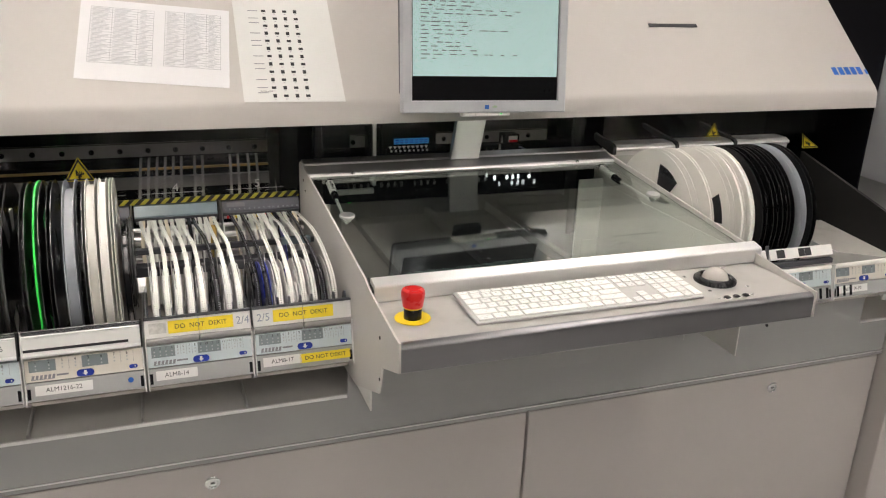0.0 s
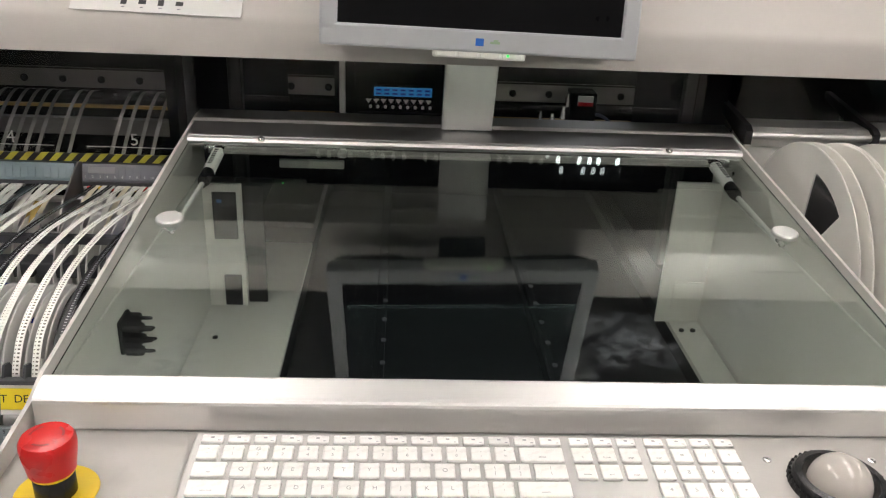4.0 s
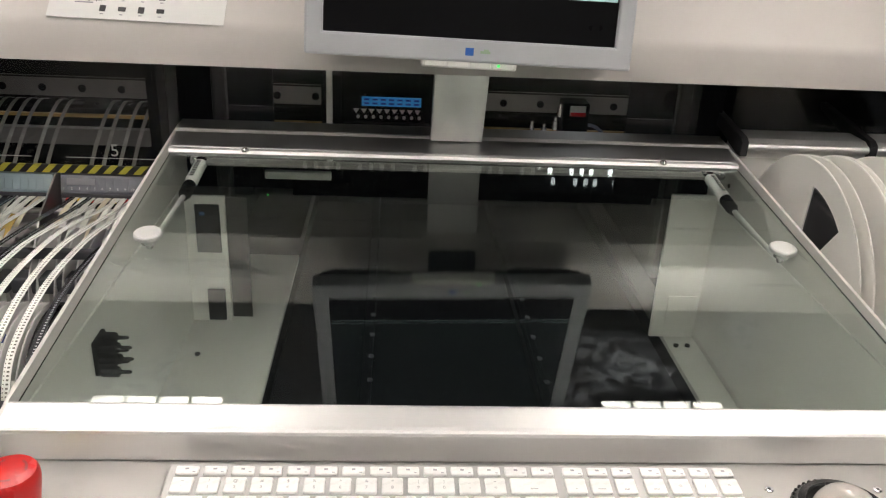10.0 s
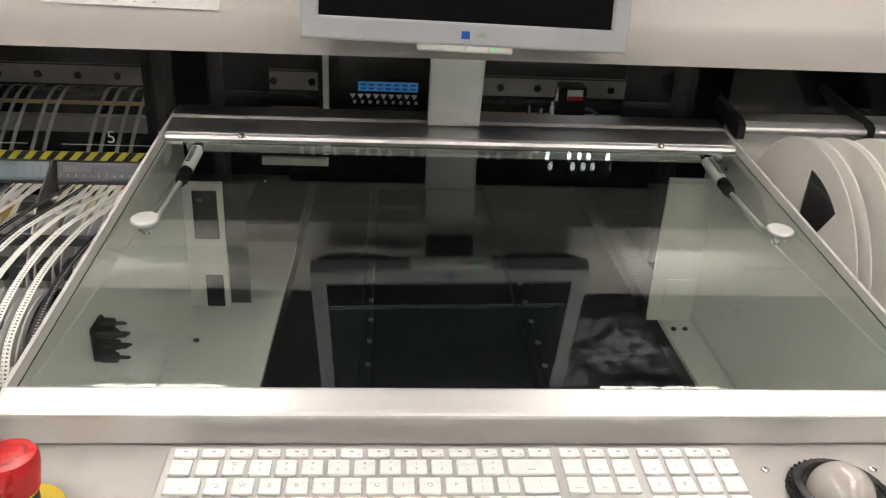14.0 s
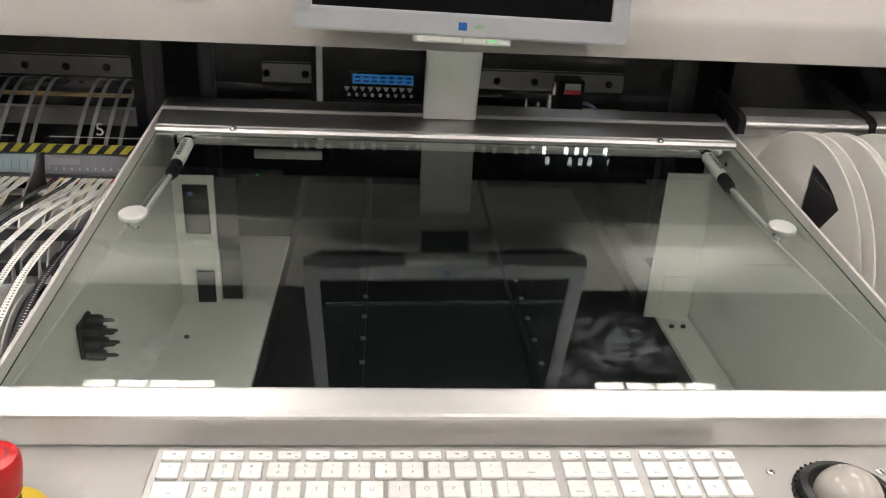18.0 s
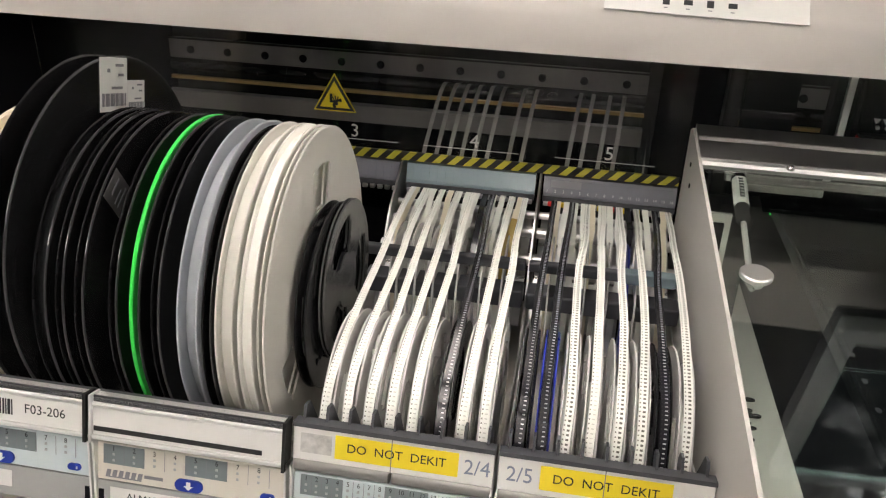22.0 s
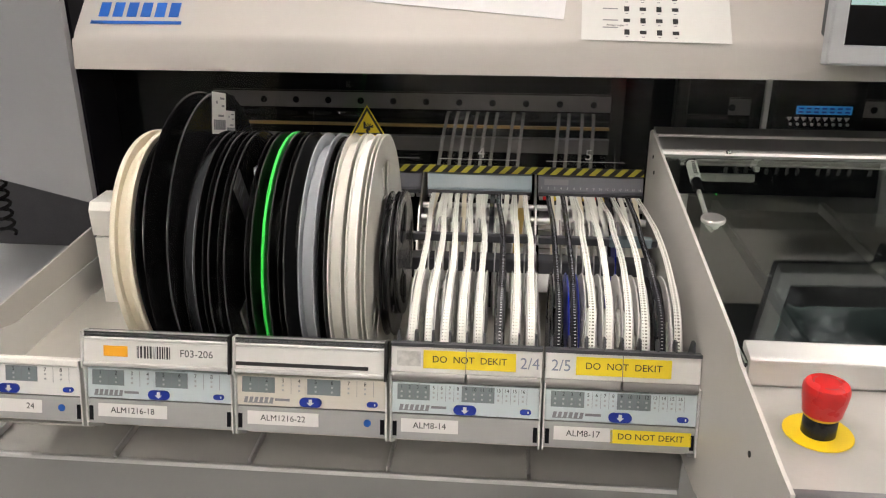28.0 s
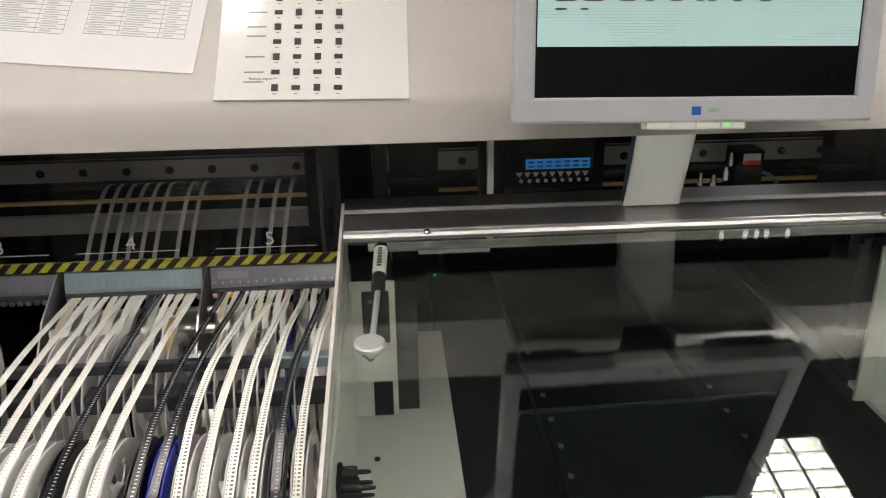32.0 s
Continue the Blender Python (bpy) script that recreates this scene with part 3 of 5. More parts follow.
part("inner_panel", box(-0.80, -0.03, 0.97, 0.985, 0.954, 0.981), M_RAIL, machine)
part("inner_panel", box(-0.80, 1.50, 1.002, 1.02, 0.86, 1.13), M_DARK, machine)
# hanging latches with small screws under the hood
for i in range(74):
    x = -0.79 + i * 0.031
    latch = part("latch", prism([(x, 1.135), (x + 0.019, 1.135), (x + 0.015, 1.116), (x + 0.003, 1.121)], 0.975, 0.99, "y"), M_STEEL if i % 3 == 0 else M_RAIL, machine)
    if i % 2 == 0:
        part("screw", lathe([(0.0036, 0), (0.0036, 0.002), (0.002, 0.003), (0, 0.003)], 10, pose(x + 0.006, 0.9748, 1.1275, 90)), M_STEEL, latch)
# clear covers with hazard tape on the lower edge
cover = part("clear_cover", box(-0.90, -0.002, 0.797, 0.800, 0.975, 1.17), G_COVER, machine, "clear plastic cover")
cover.visible_shadow = False
part("hazard_tape", box(-0.90, -0.004, 0.793, 0.797, 0.966, 0.978), M_HAZ, machine, "black and yellow striped tape")
cov2 = part("clear_cover", box(0.80, 1.58, 0.797, 0.800, 1.06, 1.17), G_COVER, machine, "clear plastic cover")
cov2.visible_shadow = False
cov3 = part("window_pane", box(0.045, 0.755, 0.815, 0.818, 1.03, 1.18), G_COVER, machine, "clear plastic pane")
cov3.visible_shadow = False


def warning_sign(x, z, y, s, tilt=0.0, pv=None):
    """A yellow triangle with a black border and a crushed-part sign."""
    m = pose(x, y, z, 90 - tilt)
    tri = [(-s / 2, 0), (s / 2, 0), (0, s * 0.87)]

    def tr(k, lift, d):
        c = (0, s * 0.29)
        bm = prism([(c[0] + (a - c[0]) * k, c[1] + (b - c[1]) * k) for a, b in tri], lift, lift + d, "z")
        bmesh.ops.transform(bm, matrix=m, verts=bm.verts)
        return bm
    sign = part("warning_sign", tr(1.0, 0.0002, 0.0004), M_LABELY, pv or machine, "yellow triangular warning sticker")
    part("border", tr(0.91, 0.0007, 0.0002), M_INK, sign)
    part("field", tr(0.70, 0.001, 0.0002), M_LABELY, sign)
    # two jaws and a hand with spread fingers
    pic = bars_bm(m, [(-0.085 * s, 0.30 * s, 0.06 * s, 0.20 * s), (-0.045 * s, 0.225 * s, 0.10 * s, 0.05 * s), (0.10 * s, 0.26 * s, 0.12 * s, 0.055 * s)], 0.0002, 0.0013)
    for k in range(5):
        a = 40 + k * 26
        add(pic, slab(m @ pose(0.02 * s, 0.20 * s, 0, 0, 0, a - 90), 0.024 * s, 0.15 * s, 0.0002, 0, 0.09 * s, 0.0015))
    add(pic, slab(m, 0.11 * s, 0.10 * s, 0.0002, 0.02 * s, 0.20 * s, 0.0016))
    add(pic, slab(m @ pose(-0.01 * s, 0.13 * s, 0, 0, 0, 25), 0.07 * s, 0.09 * s, 0.0002, 0, 0, 0.0017))
    part("pictogram", pic, M_INK, sign)


warning_sign(-0.467, 1.026, 0.796, 0.060)
warning_sign(1.145, 1.062, 0.796, 0.045)
warning_sign(1.48, 1.02, 0.78, 0.06, 50)
for txt, x in (("3", -0.44), ("4", -0.275), ("5", -0.097)):
    part("numeral", text_bm(txt, 0.026, pose(x, 0.7965, 1.0, 90)), M_LABELW, machine)
    part("scribe_line", box(x - 0.07, x + 0.06, 0.7963, 0.7968, 0.9885, 0.9893), M_LABELW, machine)


# slope of the hood, for things fixed on it
SL = math.degrees(math.atan2(1.50 - 1.203, 1.02 - 0.706))


def on_hood(x, z, roll=0.0, off=0.0008):
    y = 0.706 + (z - 1.203) * (1.02 - 0.706) / (1.50 - 1.203)
    return pose(x, y, z, SL) @ pose(0, 0, off, 0, 0, roll)


# blue maker's mark as plain bars and a slot handle
m = on_hood(-0.81, 1.225)
part("emblem", bars_bm(m, [(-0.055 + i * 0.0225, 0.012, 0.016, 0.028) for i in range(6)] + [(0, -0.013, 0.145, 0.006)]), M_LOGOBLUE, machine, "blue block emblem with underline")
m = on_hood(1.545, 1.243)
part("emblem", bars_bm(m, [(-0.06 + i * 0.022, 0.0, 0.016, 0.026) for i in range(5)] + [(0.052, -0.004, 0.012, 0.016), (0.068, -0.004, 0.012, 0.016)]), M_LOGOBLUE, machine, "blue block emblem")
part("slot", slab(on_hood(1.018, 1.352), 0.150, 0.011, 0.0015), M_INK, machine)


# ---- control console ----
con = thing("control_console", (0.39, 0.4, 0.66), "cream metal console with a glass lid and brushed metal trim", "console")
plate_prof = [(-0.002, 0.957), (-0.004, 0.908), (0.088, 0.872), (0.106, 0.815), (0.26, 0.75), (0.79, 0.70), (0.80, 1.042), (0.785, 1.049), (0.755, 1.046), (0.20, 0.984), (0.17, 0.974), (0.02, 0.958)]
right_prof = [(-0.002, 0.957), (-0.004, 0.908), (0.10, 0.872), (0.343, 0.80), (0.343, 0.70), (0.79, 0.70)] + plate_prof[6:]
for x in (0.0, 0.783):
    p = part("side_plate", prism(right_prof if x else plate_prof, x, x + 0.0035), M_PLATE, con)
    for y, z in ((0.10, 0.92), (0.10, 0.845), (0.745, 1.015), (0.725, 0.995)):
        part("screw", rod((x - 0.0012, y, z), (x + 0.001, y, z), 0.003, 10), M_DARKSHEET, p)
panel_prof = [(0.166, 0.952), (0.0125, 0.952), (0.0125, 0.949), (0.166, 0.949)]
lip_prof = [(0.0123, 0.952)] + [(0.0095 - 0.0095 * math.sin(radians(a)), 0.9425 + 0.0095 * math.cos(radians(a))) for a in range(0, 91, 10)] + [(-0.001, 0.907), (0.002, 0.905), (0.03, 0.905), (0.03, 0.908), (0.003, 0.909), (0.004, 0.9425), (0.0095, 0.949), (0.0123, 0.949)]
part("front_lip", prism(lip_prof, 0.0038, 0.7828), M_LIP, con, "brushed steel front lip", smooth=True)
part("panel", prism(panel_prof, 0.0038, 0.7828), M_PANEL, con, smooth=True)
part("fascia", box(0.004, 1.31, 0.343, 0.348, 0.676, 0.755), M_BEAM, con)
bar_prof = [(0.166, 0.9535), (0.1635, 0.9550), (0.163, 0.9785), (0.1635, 0.9810), (0.165, 0.9828), (0.168, 0.9840), (0.188, 0.9885), (0.191, 0.988), (0.1925, 0.985), (0.192, 0.978), (0.17, 0.976), (0.168, 0.958)]
part("handle_bar", prism(bar_prof, 0.008, 0.797), M_BAR, con, "brushed aluminium handle bar")
GZ = lambda y: 0.972 + (y - 0.18) * 0.1053
pane = part("glass_lid", prism([(0.172, GZ(0.172) - 0.003), (0.172, GZ(0.172) + 0.002), (0.715, GZ(0.715) + 0.002), (0.715, GZ(0.715) - 0.003)], 0.006, 0.7815), G_LID, con, "smudged glass lid")
pane.visible_shadow = False
# rear strip: two bright edges and a brushed band
part("rear_strip", prism([(0.708, 1.0335), (0.712, 1.0375), (0.790, 1.0530), (0.790, 1.035), (0.715, 1.020), (0.708, 1.022)], 0.004, 0.7825), M_STRIP, con)
part("edge_trim", prism([(0.746, 1.0475), (0.750, 1.0505), (0.755, 1.0505), (0.757, 1.047)], 0.004, 0.7825), M_BAR, con)
part("edge_trim", prism([(0.704, 1.031), (0.706, 1.035), (0.711, 1.0365), (0.713, 1.033)], 0.004, 0.7825), M_BAR, con)
for x in (0.105, 0.675):
    part("screw", lathe([(0.005, 0), (0.005, 0.002), (0.003, 0.004), (0, 0.004)], 14, pose(x, 0.705, 1.035, 6)), M_STEEL, con, smooth=True)
# inside of the console
part("inner_wall", box(0.0036, 0.006, 0.17, 0.79, 0.745, 0.960), M_GREYSHEET, con)
part("inner_wall", box(0.7805, 0.783, 0.17, 0.79, 0.745, 0.960), M_GREYSHEET, con)
part("front_wall", prism([(0.168, 0.958), (0.168, 0.865), (0.45, 0.738), (0.46, 0.744), (0.176, 0.873), (0.176, 0.958)], 0.006, 0.7805), M_GREYSHEET, con)
part("floor_plate", box(0.006, 0.138, 0.455, 1.00, 0.738, 0.746), M_GREYSHEET, con)
part("floor_plate", box(0.733, 0.7805, 0.455, 0.80, 0.728, 0.736), M_GREYSHEET, con)
# pit faces coloured near-black for the darkness under the lid
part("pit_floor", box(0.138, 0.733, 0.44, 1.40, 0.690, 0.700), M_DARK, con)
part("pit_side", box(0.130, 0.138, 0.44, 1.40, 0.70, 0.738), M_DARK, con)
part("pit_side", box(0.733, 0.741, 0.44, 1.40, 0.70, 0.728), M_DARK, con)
brk = part("bracket_panel", box(0.006, 0.063, 0.755, 0.76, 0.746, 0.947), M_GREYSHEET, con)
part("recess", box(0.020, 0.055, 0.752, 0.7552, 0.860, 0.935, 0.001), M_DARK, brk)
part("recess", box(0.030, 0.056, 0.752, 0.7552, 0.748, 0.800, 0.001), M_DARK, brk)
part("display", box(0.027, 0.034, 0.7505, 0.7522, 0.919, 0.924), M_DIMBLUE, brk)
# dark sheet set where the bracket's shadow falls
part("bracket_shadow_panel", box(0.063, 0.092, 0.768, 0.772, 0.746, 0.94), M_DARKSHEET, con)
part("bracket_panel", box(0.711, 0.7805, 0.745, 0.75, 0.736, 0.972), M_GREYSHEET, con)
for x in (0.745, 0.763):
    part("screw", rod((x, 0.715, 0.736), (x, 0.715, 0.739), 0.004, 12), M_DARKSHEET, con)
part("screw", rod((0.033, 0.655, 0.746), (0.033, 0.655, 0.748), 0.004, 12), M_DARK, con)
part("led", rod((0.118, 0.80, 0.935), (0.118, 0.798, 0.935), 0.0011, 8), M_LEDG, con)
# nozzle holder on the inner wall
hold = part("nozzle_holder", box(0.006, 0.011, 0.362, 0.394, 0.897, 0.936, 0.002), M_BLACKPL, con)
for y, z, ln in ((0.385, 0.930, 0.0), (0.369, 0.925, 0.004), (0.387, 0.917, 0.001), (0.370, 0.911, 0.003), (0.386, 0.904, 0.002), (0.371, 0.898, 0.004)):
    b = lathe([(0, 0.0105), (0.0056, 0.0105), (0.0058, 0.012), (0.0058, 0.022 + ln), (0.0050, 0.024 + ln), (0.0022, 0.024 + ln), (0.0020, 0.033 + ln), (0.0013, 0.036 + ln), (0, 0.036 + ln)], 16, Matrix.Translation((0, y, z)) @ Matrix.Rotation(radians(90), 4, "Y"))
    part("nozzle", b, M_BLACKPL, hold, smooth=True)


def gas_spring(x, sx):
    """A gas strut under the lid with a round fixing on the glass."""
    th = thing("gas_spring", (x, 0.6, 0.98), "black gas spring with a white label under the glass lid", "gas spring", "lid gas springs")
    a, b, c = Vector((x + 0.012 * sx, 0.700, 1.018)), Vector((x + 0.0078 * sx, 0.615, 1.002)), Vector((x, 0.488, 0.989))
    part("cylinder", rod(a, b, 0.0080, 20), M_BLACKPL, th, smooth=True)
    d = (b - a)
    part("label", rod(a + d * 0.10, a + d * 0.74, 0.0082, 20), M_LABELW, th, "white label with dark bar", smooth=True)
    mid = a + d * 0.40
    u = d.normalized()
    for k in range(7):
        q = mid + u * ((k - 3) * 0.0062)
        part("print", box(q.x - 0.0026, q.x + 0.0026, q.y - 0.0021, q.y + 0.0021, q.z + 0.0074, q.z + 0.0086), M_INK, th)
    part("collar", rod(b, b + d * 0.10, 0.0055, 16), M_BLACKPL, th, smooth=True)
    part("rod", rod(b, c, 0.0032, 12), M_BAR, th, smooth=True)
    part("rear_joint", box(x - 0.004, x + 0.022 if sx > 0 else x + 0.012, 0.698, 0.708, 1.012, 1.022, 0.002), M_STEEL, th)
    part("glass_fixing", lathe([(0, 0), (0.0145, 0), (0.0155, 0.001), (0.0155, 0.0045), (0.014, 0.0058), (0, 0.0058)], 32, pose(x, 0.479, GZ(0.479) + 0.002, 6)), M_ALUARM, th, "round brushed steel fixing", smooth=True)
    part("under_fixing", lathe([(0, -0.016), (0.003, -0.016), (0.0042, -0.014), (0.0042, -0.010), (0.0085, -0.009), (0.0085, -0.004), (0, -0.004)], 20, pose(x, 0.479, GZ(0.479), 6)), M_STEEL, th, smooth=True)


gas_spring(0.037, 1)
gas_spring(0.751, -1)

# ---- monitor on its arm ----
arm = thing("monitor_stand", (0.389, 0.745, 1.05), "flat brushed aluminium bracket holding the monitor", "bracket")
part("plate", prism([(0.744, 1.046), (0.702, 1.168), (0.705, 1.169), (0.748, 1.047)], 0.354, 0.426), M_ALUARM, arm)
for x in (0.354, 0.4235):
    part("flange", prism([(0.744, 1.046), (0.702, 1.168), (0.716, 1.172), (0.757, 1.05)], x, x + 0.0025), M_ALUARM, arm)
    part("pivot", rod((x, 0.708, 1.160), (x + 0.003, 0.708, 1.160), 0.004, 12), M_DARKSHEET, arm)
mon = thing("monitor", (0, 0, 0), "silver flat-screen monitor showing pale text window", "monitor")
MW, MH = 0.382, 0.352
BW = 0.1965
part("bezel", add(add(add(box(-BW, BW, -0.007, 0.020, 0, 0.024, 0.003), box(-BW, BW, MH - 0.018, MH + 0.003, 0, 0.024, 0.003)), box(-BW, -MW / 2 + 0.016, 0.01, MH - 0.01, 0, 0.024, 0.003)), box(MW / 2 - 0.016, BW, 0.01, MH - 0.01, 0, 0.024, 0.003)), M_MON, mon)
part("back", box(-MW / 2 + 0.002, MW / 2 - 0.002, 0.003, MH - 0.004, -0.018, 0.010, 0.006), M_GREYPL, mon, "dark grey back shell")
for bx0, bx1 in ((-0.182, -0.088), (0.088, 0.182)):
    part("back_housing", prism([(0.022, -0.017), (0.034, -0.052), (0.30, -0.058), (0.33, -0.017)], bx0, bx1, "x", 0.003), M_GREYPL, mon, "dark grey rear housing")
part("back_housing", box(-0.0875, 0.0875, 0.05, 0.30, -0.045, -0.017, 0.004), M_GREYPL, mon, "dark grey rear housing")
scr = part("screen", box(-MW / 2 + 0.014, MW / 2 - 0.014, 0.018, MH - 0.016, 0.008, 0.0195), M_SCREENBLK, mon)
win = part("lit_window", box(-MW / 2 + 0.018, MW / 2 - 0.018, 0.072, MH - 0.018, 0.0195, 0.0199), M_SCREEN, scr, "pale cyan text window")
rng = random.Random(4)
rects = []
for r in range(26):
    y = MH - 0.03 - r * 0.0085
    if y < 0.085:
        break
    x = -0.155
    for _ in range(rng.randint(3, 9) if r % 5 else 2):
        w = rng.uniform(0.006, 0.022)
        if x + w > 0.13:
            break
        rects.append((x + w / 2, y, w, 0.0019))
        x += w + rng.uniform(0.003, 0.022)
tagged(part("text_block", bars_bm(Matrix.Identity(4), rects, 0.0002, 0.0200), M_INKGREY, scr), kind="stuff")
part("sticker", box(-0.006, 0.004, 0.001, 0.010, 0.024, 0.0246), M_LOGOBLUE, mon)
part("green_mark", bars_bm(Matrix.Identity(4), [(0.018, 0.0055, 0.012, 0.003), (0.019, 0.008, 0.006, 0.002)], 0.0004, 0.0242), M_PALEGREEN, mon)
# fine fins added to block screen light downwards, so its mirror image stays black
fins = bmesh.new()
for i in range(165):
    add(fins, box(-MW / 2 + 0.018, MW / 2 - 0.018, 0.0725 + i * 0.0015, 0.0726 + i * 0.0015, 0.0202, 0.0214))
part("light_block_fins", fins, M_INK, scr)
chin = part("button_strip", box(-0.058, 0.058, -0.015, -0.0045, 0.004, 0.020, 0.003), M_WHITEPL, mon)
for i in range(4):
    part("button", box(-0.054 + i * 0.0275, -0.029 + i * 0.0275, -0.0135, -0.0060, 0.0195, 0.0213, 0.0008), M_WHITEPL, chin)
part("led", box(0.034, 0.037, -0.0110, -0.0080, 0.0212, 0.0218), M_LEDG, chin)
part("neck", box(-0.034, 0.034, -0.016, 0.06, -0.040, -0.019, 0.004), M_GREYPL, mon)
mon.matrix_basis = pose(0.3905, 0.648, 1.1828, 82, 0, 0.8) @ pose(0, 0, 0, 0, 0, -1.2)


# ---- feeder magazines ----
def seven(parent, m, text, size, cx, cy, mat_, name, lift=0.0004, wide=0.9):
    return part(name, text_bm(text, size, m @ pose(cx, cy, lift), wide), mat_, parent)


def magazine(x0, x1, kind, face, label, tag="", tag_yellow=False, note=None, slots=8):
    """A feeder magazine with a sloping keypad front; kinds: LM (large reels), LS (small reels), LP (plain, no holder), LV (vented)."""
    xc, w = (x0 + x1) / 2, x1 - x0
    th = thing("feeder_magazine", (xc, 0.5, 0.77), label, "feeder magazine", "feeder magazines")
    m = pose(xc, 0.271, 0.794, 74)

    def plate(name, cx, cy, ww, hh, d, lift, mt, pv=th, lab="", bev=0.0):
        bm = box(cx - ww / 2, cx + ww / 2, cy - hh / 2, cy + hh / 2, lift, lift + d, bev)
        bmesh.ops.transform(bm, matrix=m, verts=bm.verts)
        return part(name, bm, mt, pv, lab)

    for sx in (x0 + 0.0012, x1 - 0.0012):
        part("side_rail", prism([(0.2695, 0.790), (0.283, 0.86), (0.283, 0.872), (0.45, 0.83), (0.78, 0.83), (0.78, 0.77), (0.30, 0.77)], sx - 0.001, sx + 0.001), M_HOLDER, th)
    part("tray", box(x0 + 0.003, x1 - 0.003, 0.306, 0.78, 0.768, 0.774), M_TRAY, th)
    base = plate("front_base", 0, 0.0155, w - 0.004, 0.031, 0.03, -0.03, M_BASE, th, "grey front base", 0.0012)
    for s in (-1, 1):
        plate("slot", s * (w / 2 - 0.006), 0.013, 0.005, 0.018, 0.0006, 0.0, M_DARK, base)
    fp = plate("keypad", 0, 0.051, w - 0.005, 0.037, 0.026, -0.025, face, th, "", 0.001)
    n = slots
    cw = (w - 0.026) / n
    X0 = -w / 2 + 0.009
    for g in (0, 2):
        plate("grey_field", X0 + cw * n * (g + 0.5) / 4, 0.0585, cw * n / 4, 0.019, 0.0003, 0.001, M_MEMGREY, fp)
    digits = bmesh.new()
    for i in range(n):
        add(digits, text_bm(str(i + 1), 0.0062 if n == 16 else 0.0070, m @ pose(X0 + cw * (i + 0.5), 0.0645, 0.0015), 0.9))
    part("digits", digits, M_INK, fp)
    part("indicator_dots", bars_bm(m, [(X0 + cw * (i + 0.5), yy, 0.0022, 0.0022) for i in range(n) for yy in (0.0588, 0.0530)], 0.0006, 0.0013), M_DOT, fp)
    part("divider_lines", bars_bm(m, [(X0 + cw * i, 0.0585, 0.0004, 0.019) for i in range(n + 1)], 0.0002, 0.0013), M_INKGREY, fp)
    # maker's mark as a plain grey shape
    ex = -w / 2 + 0.0109
    outline = [(ex, 0.0358), (ex + 0.0352, 0.0358)]
    for i in range(5, -1, -1):
        outline += [(ex + i * 0.0062 + 0.0042, 0.0368), (ex + i * 0.0062 + 0.0056, 0.0433), (ex + i * 0.0062 + 0.0016, 0.0433), (ex + i * 0.0062, 0.0368)]
    eb = prism(outline, 0.0012, 0.0015, "z")
    bmesh.ops.transform(eb, matrix=m, verts=eb.verts)
    part("emblem", eb, M_INKGREY, fp, "grey block emblem")
    part("model_mark", bars_bm(m, [(-w / 2 + 0.058, 0.041, 0.018, 0.003)], 0.0003, 0.0012), M_INKGREY, fp)
    def pill(cx, cy, a, r):
        pts = [(cx + s * (a - r) + r * math.cos(t_), cy + r * math.sin(t_)) for s, t0 in ((1, -90), (-1, 90)) for t_ in [radians(t0 + 22.5 * k) for k in range(9)]]
        bm = prism(pts, 0.001, 0.0028, "z")
        bmesh.ops.transform(bm, matrix=m, verts=bm.verts)
        return bm
    bt = pill(0, 0.0395, 0.0135, 0.0058)
    b1 = part("feed_button", bt, M_BTNBLUE, fp, "blue oval button with white arrow", smooth=True)
    am = m @ pose(0, 0.0395, 0.003)
    arrow = prism([(-0.002, 0.004), (0.002, 0.004), (0.002, 0.0), (0.0045, 0.0), (0, -0.0042), (-0.0045, 0.0), (-0.002, 0.0)], 0, 0.0003, "z")
    bmesh.ops.transform(arrow, matrix=am, verts=arrow.verts)
    part("arrow", arrow, M_LABELW, b1)
    part("small_button", pill(w / 2 - 0.018, 0.0405, 0.0066, 0.0032), M_BTNBLUE, fp)
    part("button_mark", bars_bm(m, [(w / 2 - 0.015, 0.0405, 0.0016, 0.0026)], 0.0003, 0.003), M_LABELW, fp)
    if tag:
        tx = -w / 2 + {10: 0.0585, 7: 0.0475, 2: 0.085}[len(tag)]
        tw = {10: 0.087, 7: 0.068, 2: 0.10}[len(tag)]
        tg = plate("asset_label", tx, 0.0175, tw, 0.0165, 0.0004, 0.0002, M_LABELW, base)
        part("writing", text_bm(tag, 0.0105, m @ pose(tx + (0.035 if tag == "24" else 0), 0.0175, 0.0007)), M_INK, tg)
    if tag_yellow:
        ty = plate("yellow_label", 0.036, 0.0165, 0.092, 0.0165, 0.0004, 0.0002, M_LABELY, base)
        part("writing", text_bm("DO NOT DEKIT", 0.0102, m @ pose(0.036, 0.0165, 0.0007), 1.05), M_INK, ty)
    if kind == "LM":
        hp = plate("label_holder", 0, 0.095, w - 0.001, 0.043, 0.012, -0.004, M_HOLDER, th, "aluminium label holder", 0.0015)
        plate("top_edge", 0, 0.1135, w - 0.002, 0.006, 0.016, -0.008, M_GREYPL, hp)
        plate("rib", 0, 0.0775, w - 0.001, 0.004, 0.015, -0.004, M_HOLDER, hp, "", 0.001)
        plate("rib", 0, 0.1085, w - 0.001, 0.003, 0.0145, -0.004, M_HOLDER, hp, "", 0.001)
        plate("end_bracket", -w / 2 + 0.0016, 0.095, 0.0028, 0.046, 0.017, -0.004, M_HOLDER, hp, "", 0.001)
        plate("end_bracket", w / 2 - 0.0016, 0.095, 0.0028, 0.046, 0.017, -0.004, M_DARKSHEET, hp)
        ins = plate("insert_card", 0, 0.093, w - 0.006, 0.025, 0.0006, 0.008, M_LABELW, hp)
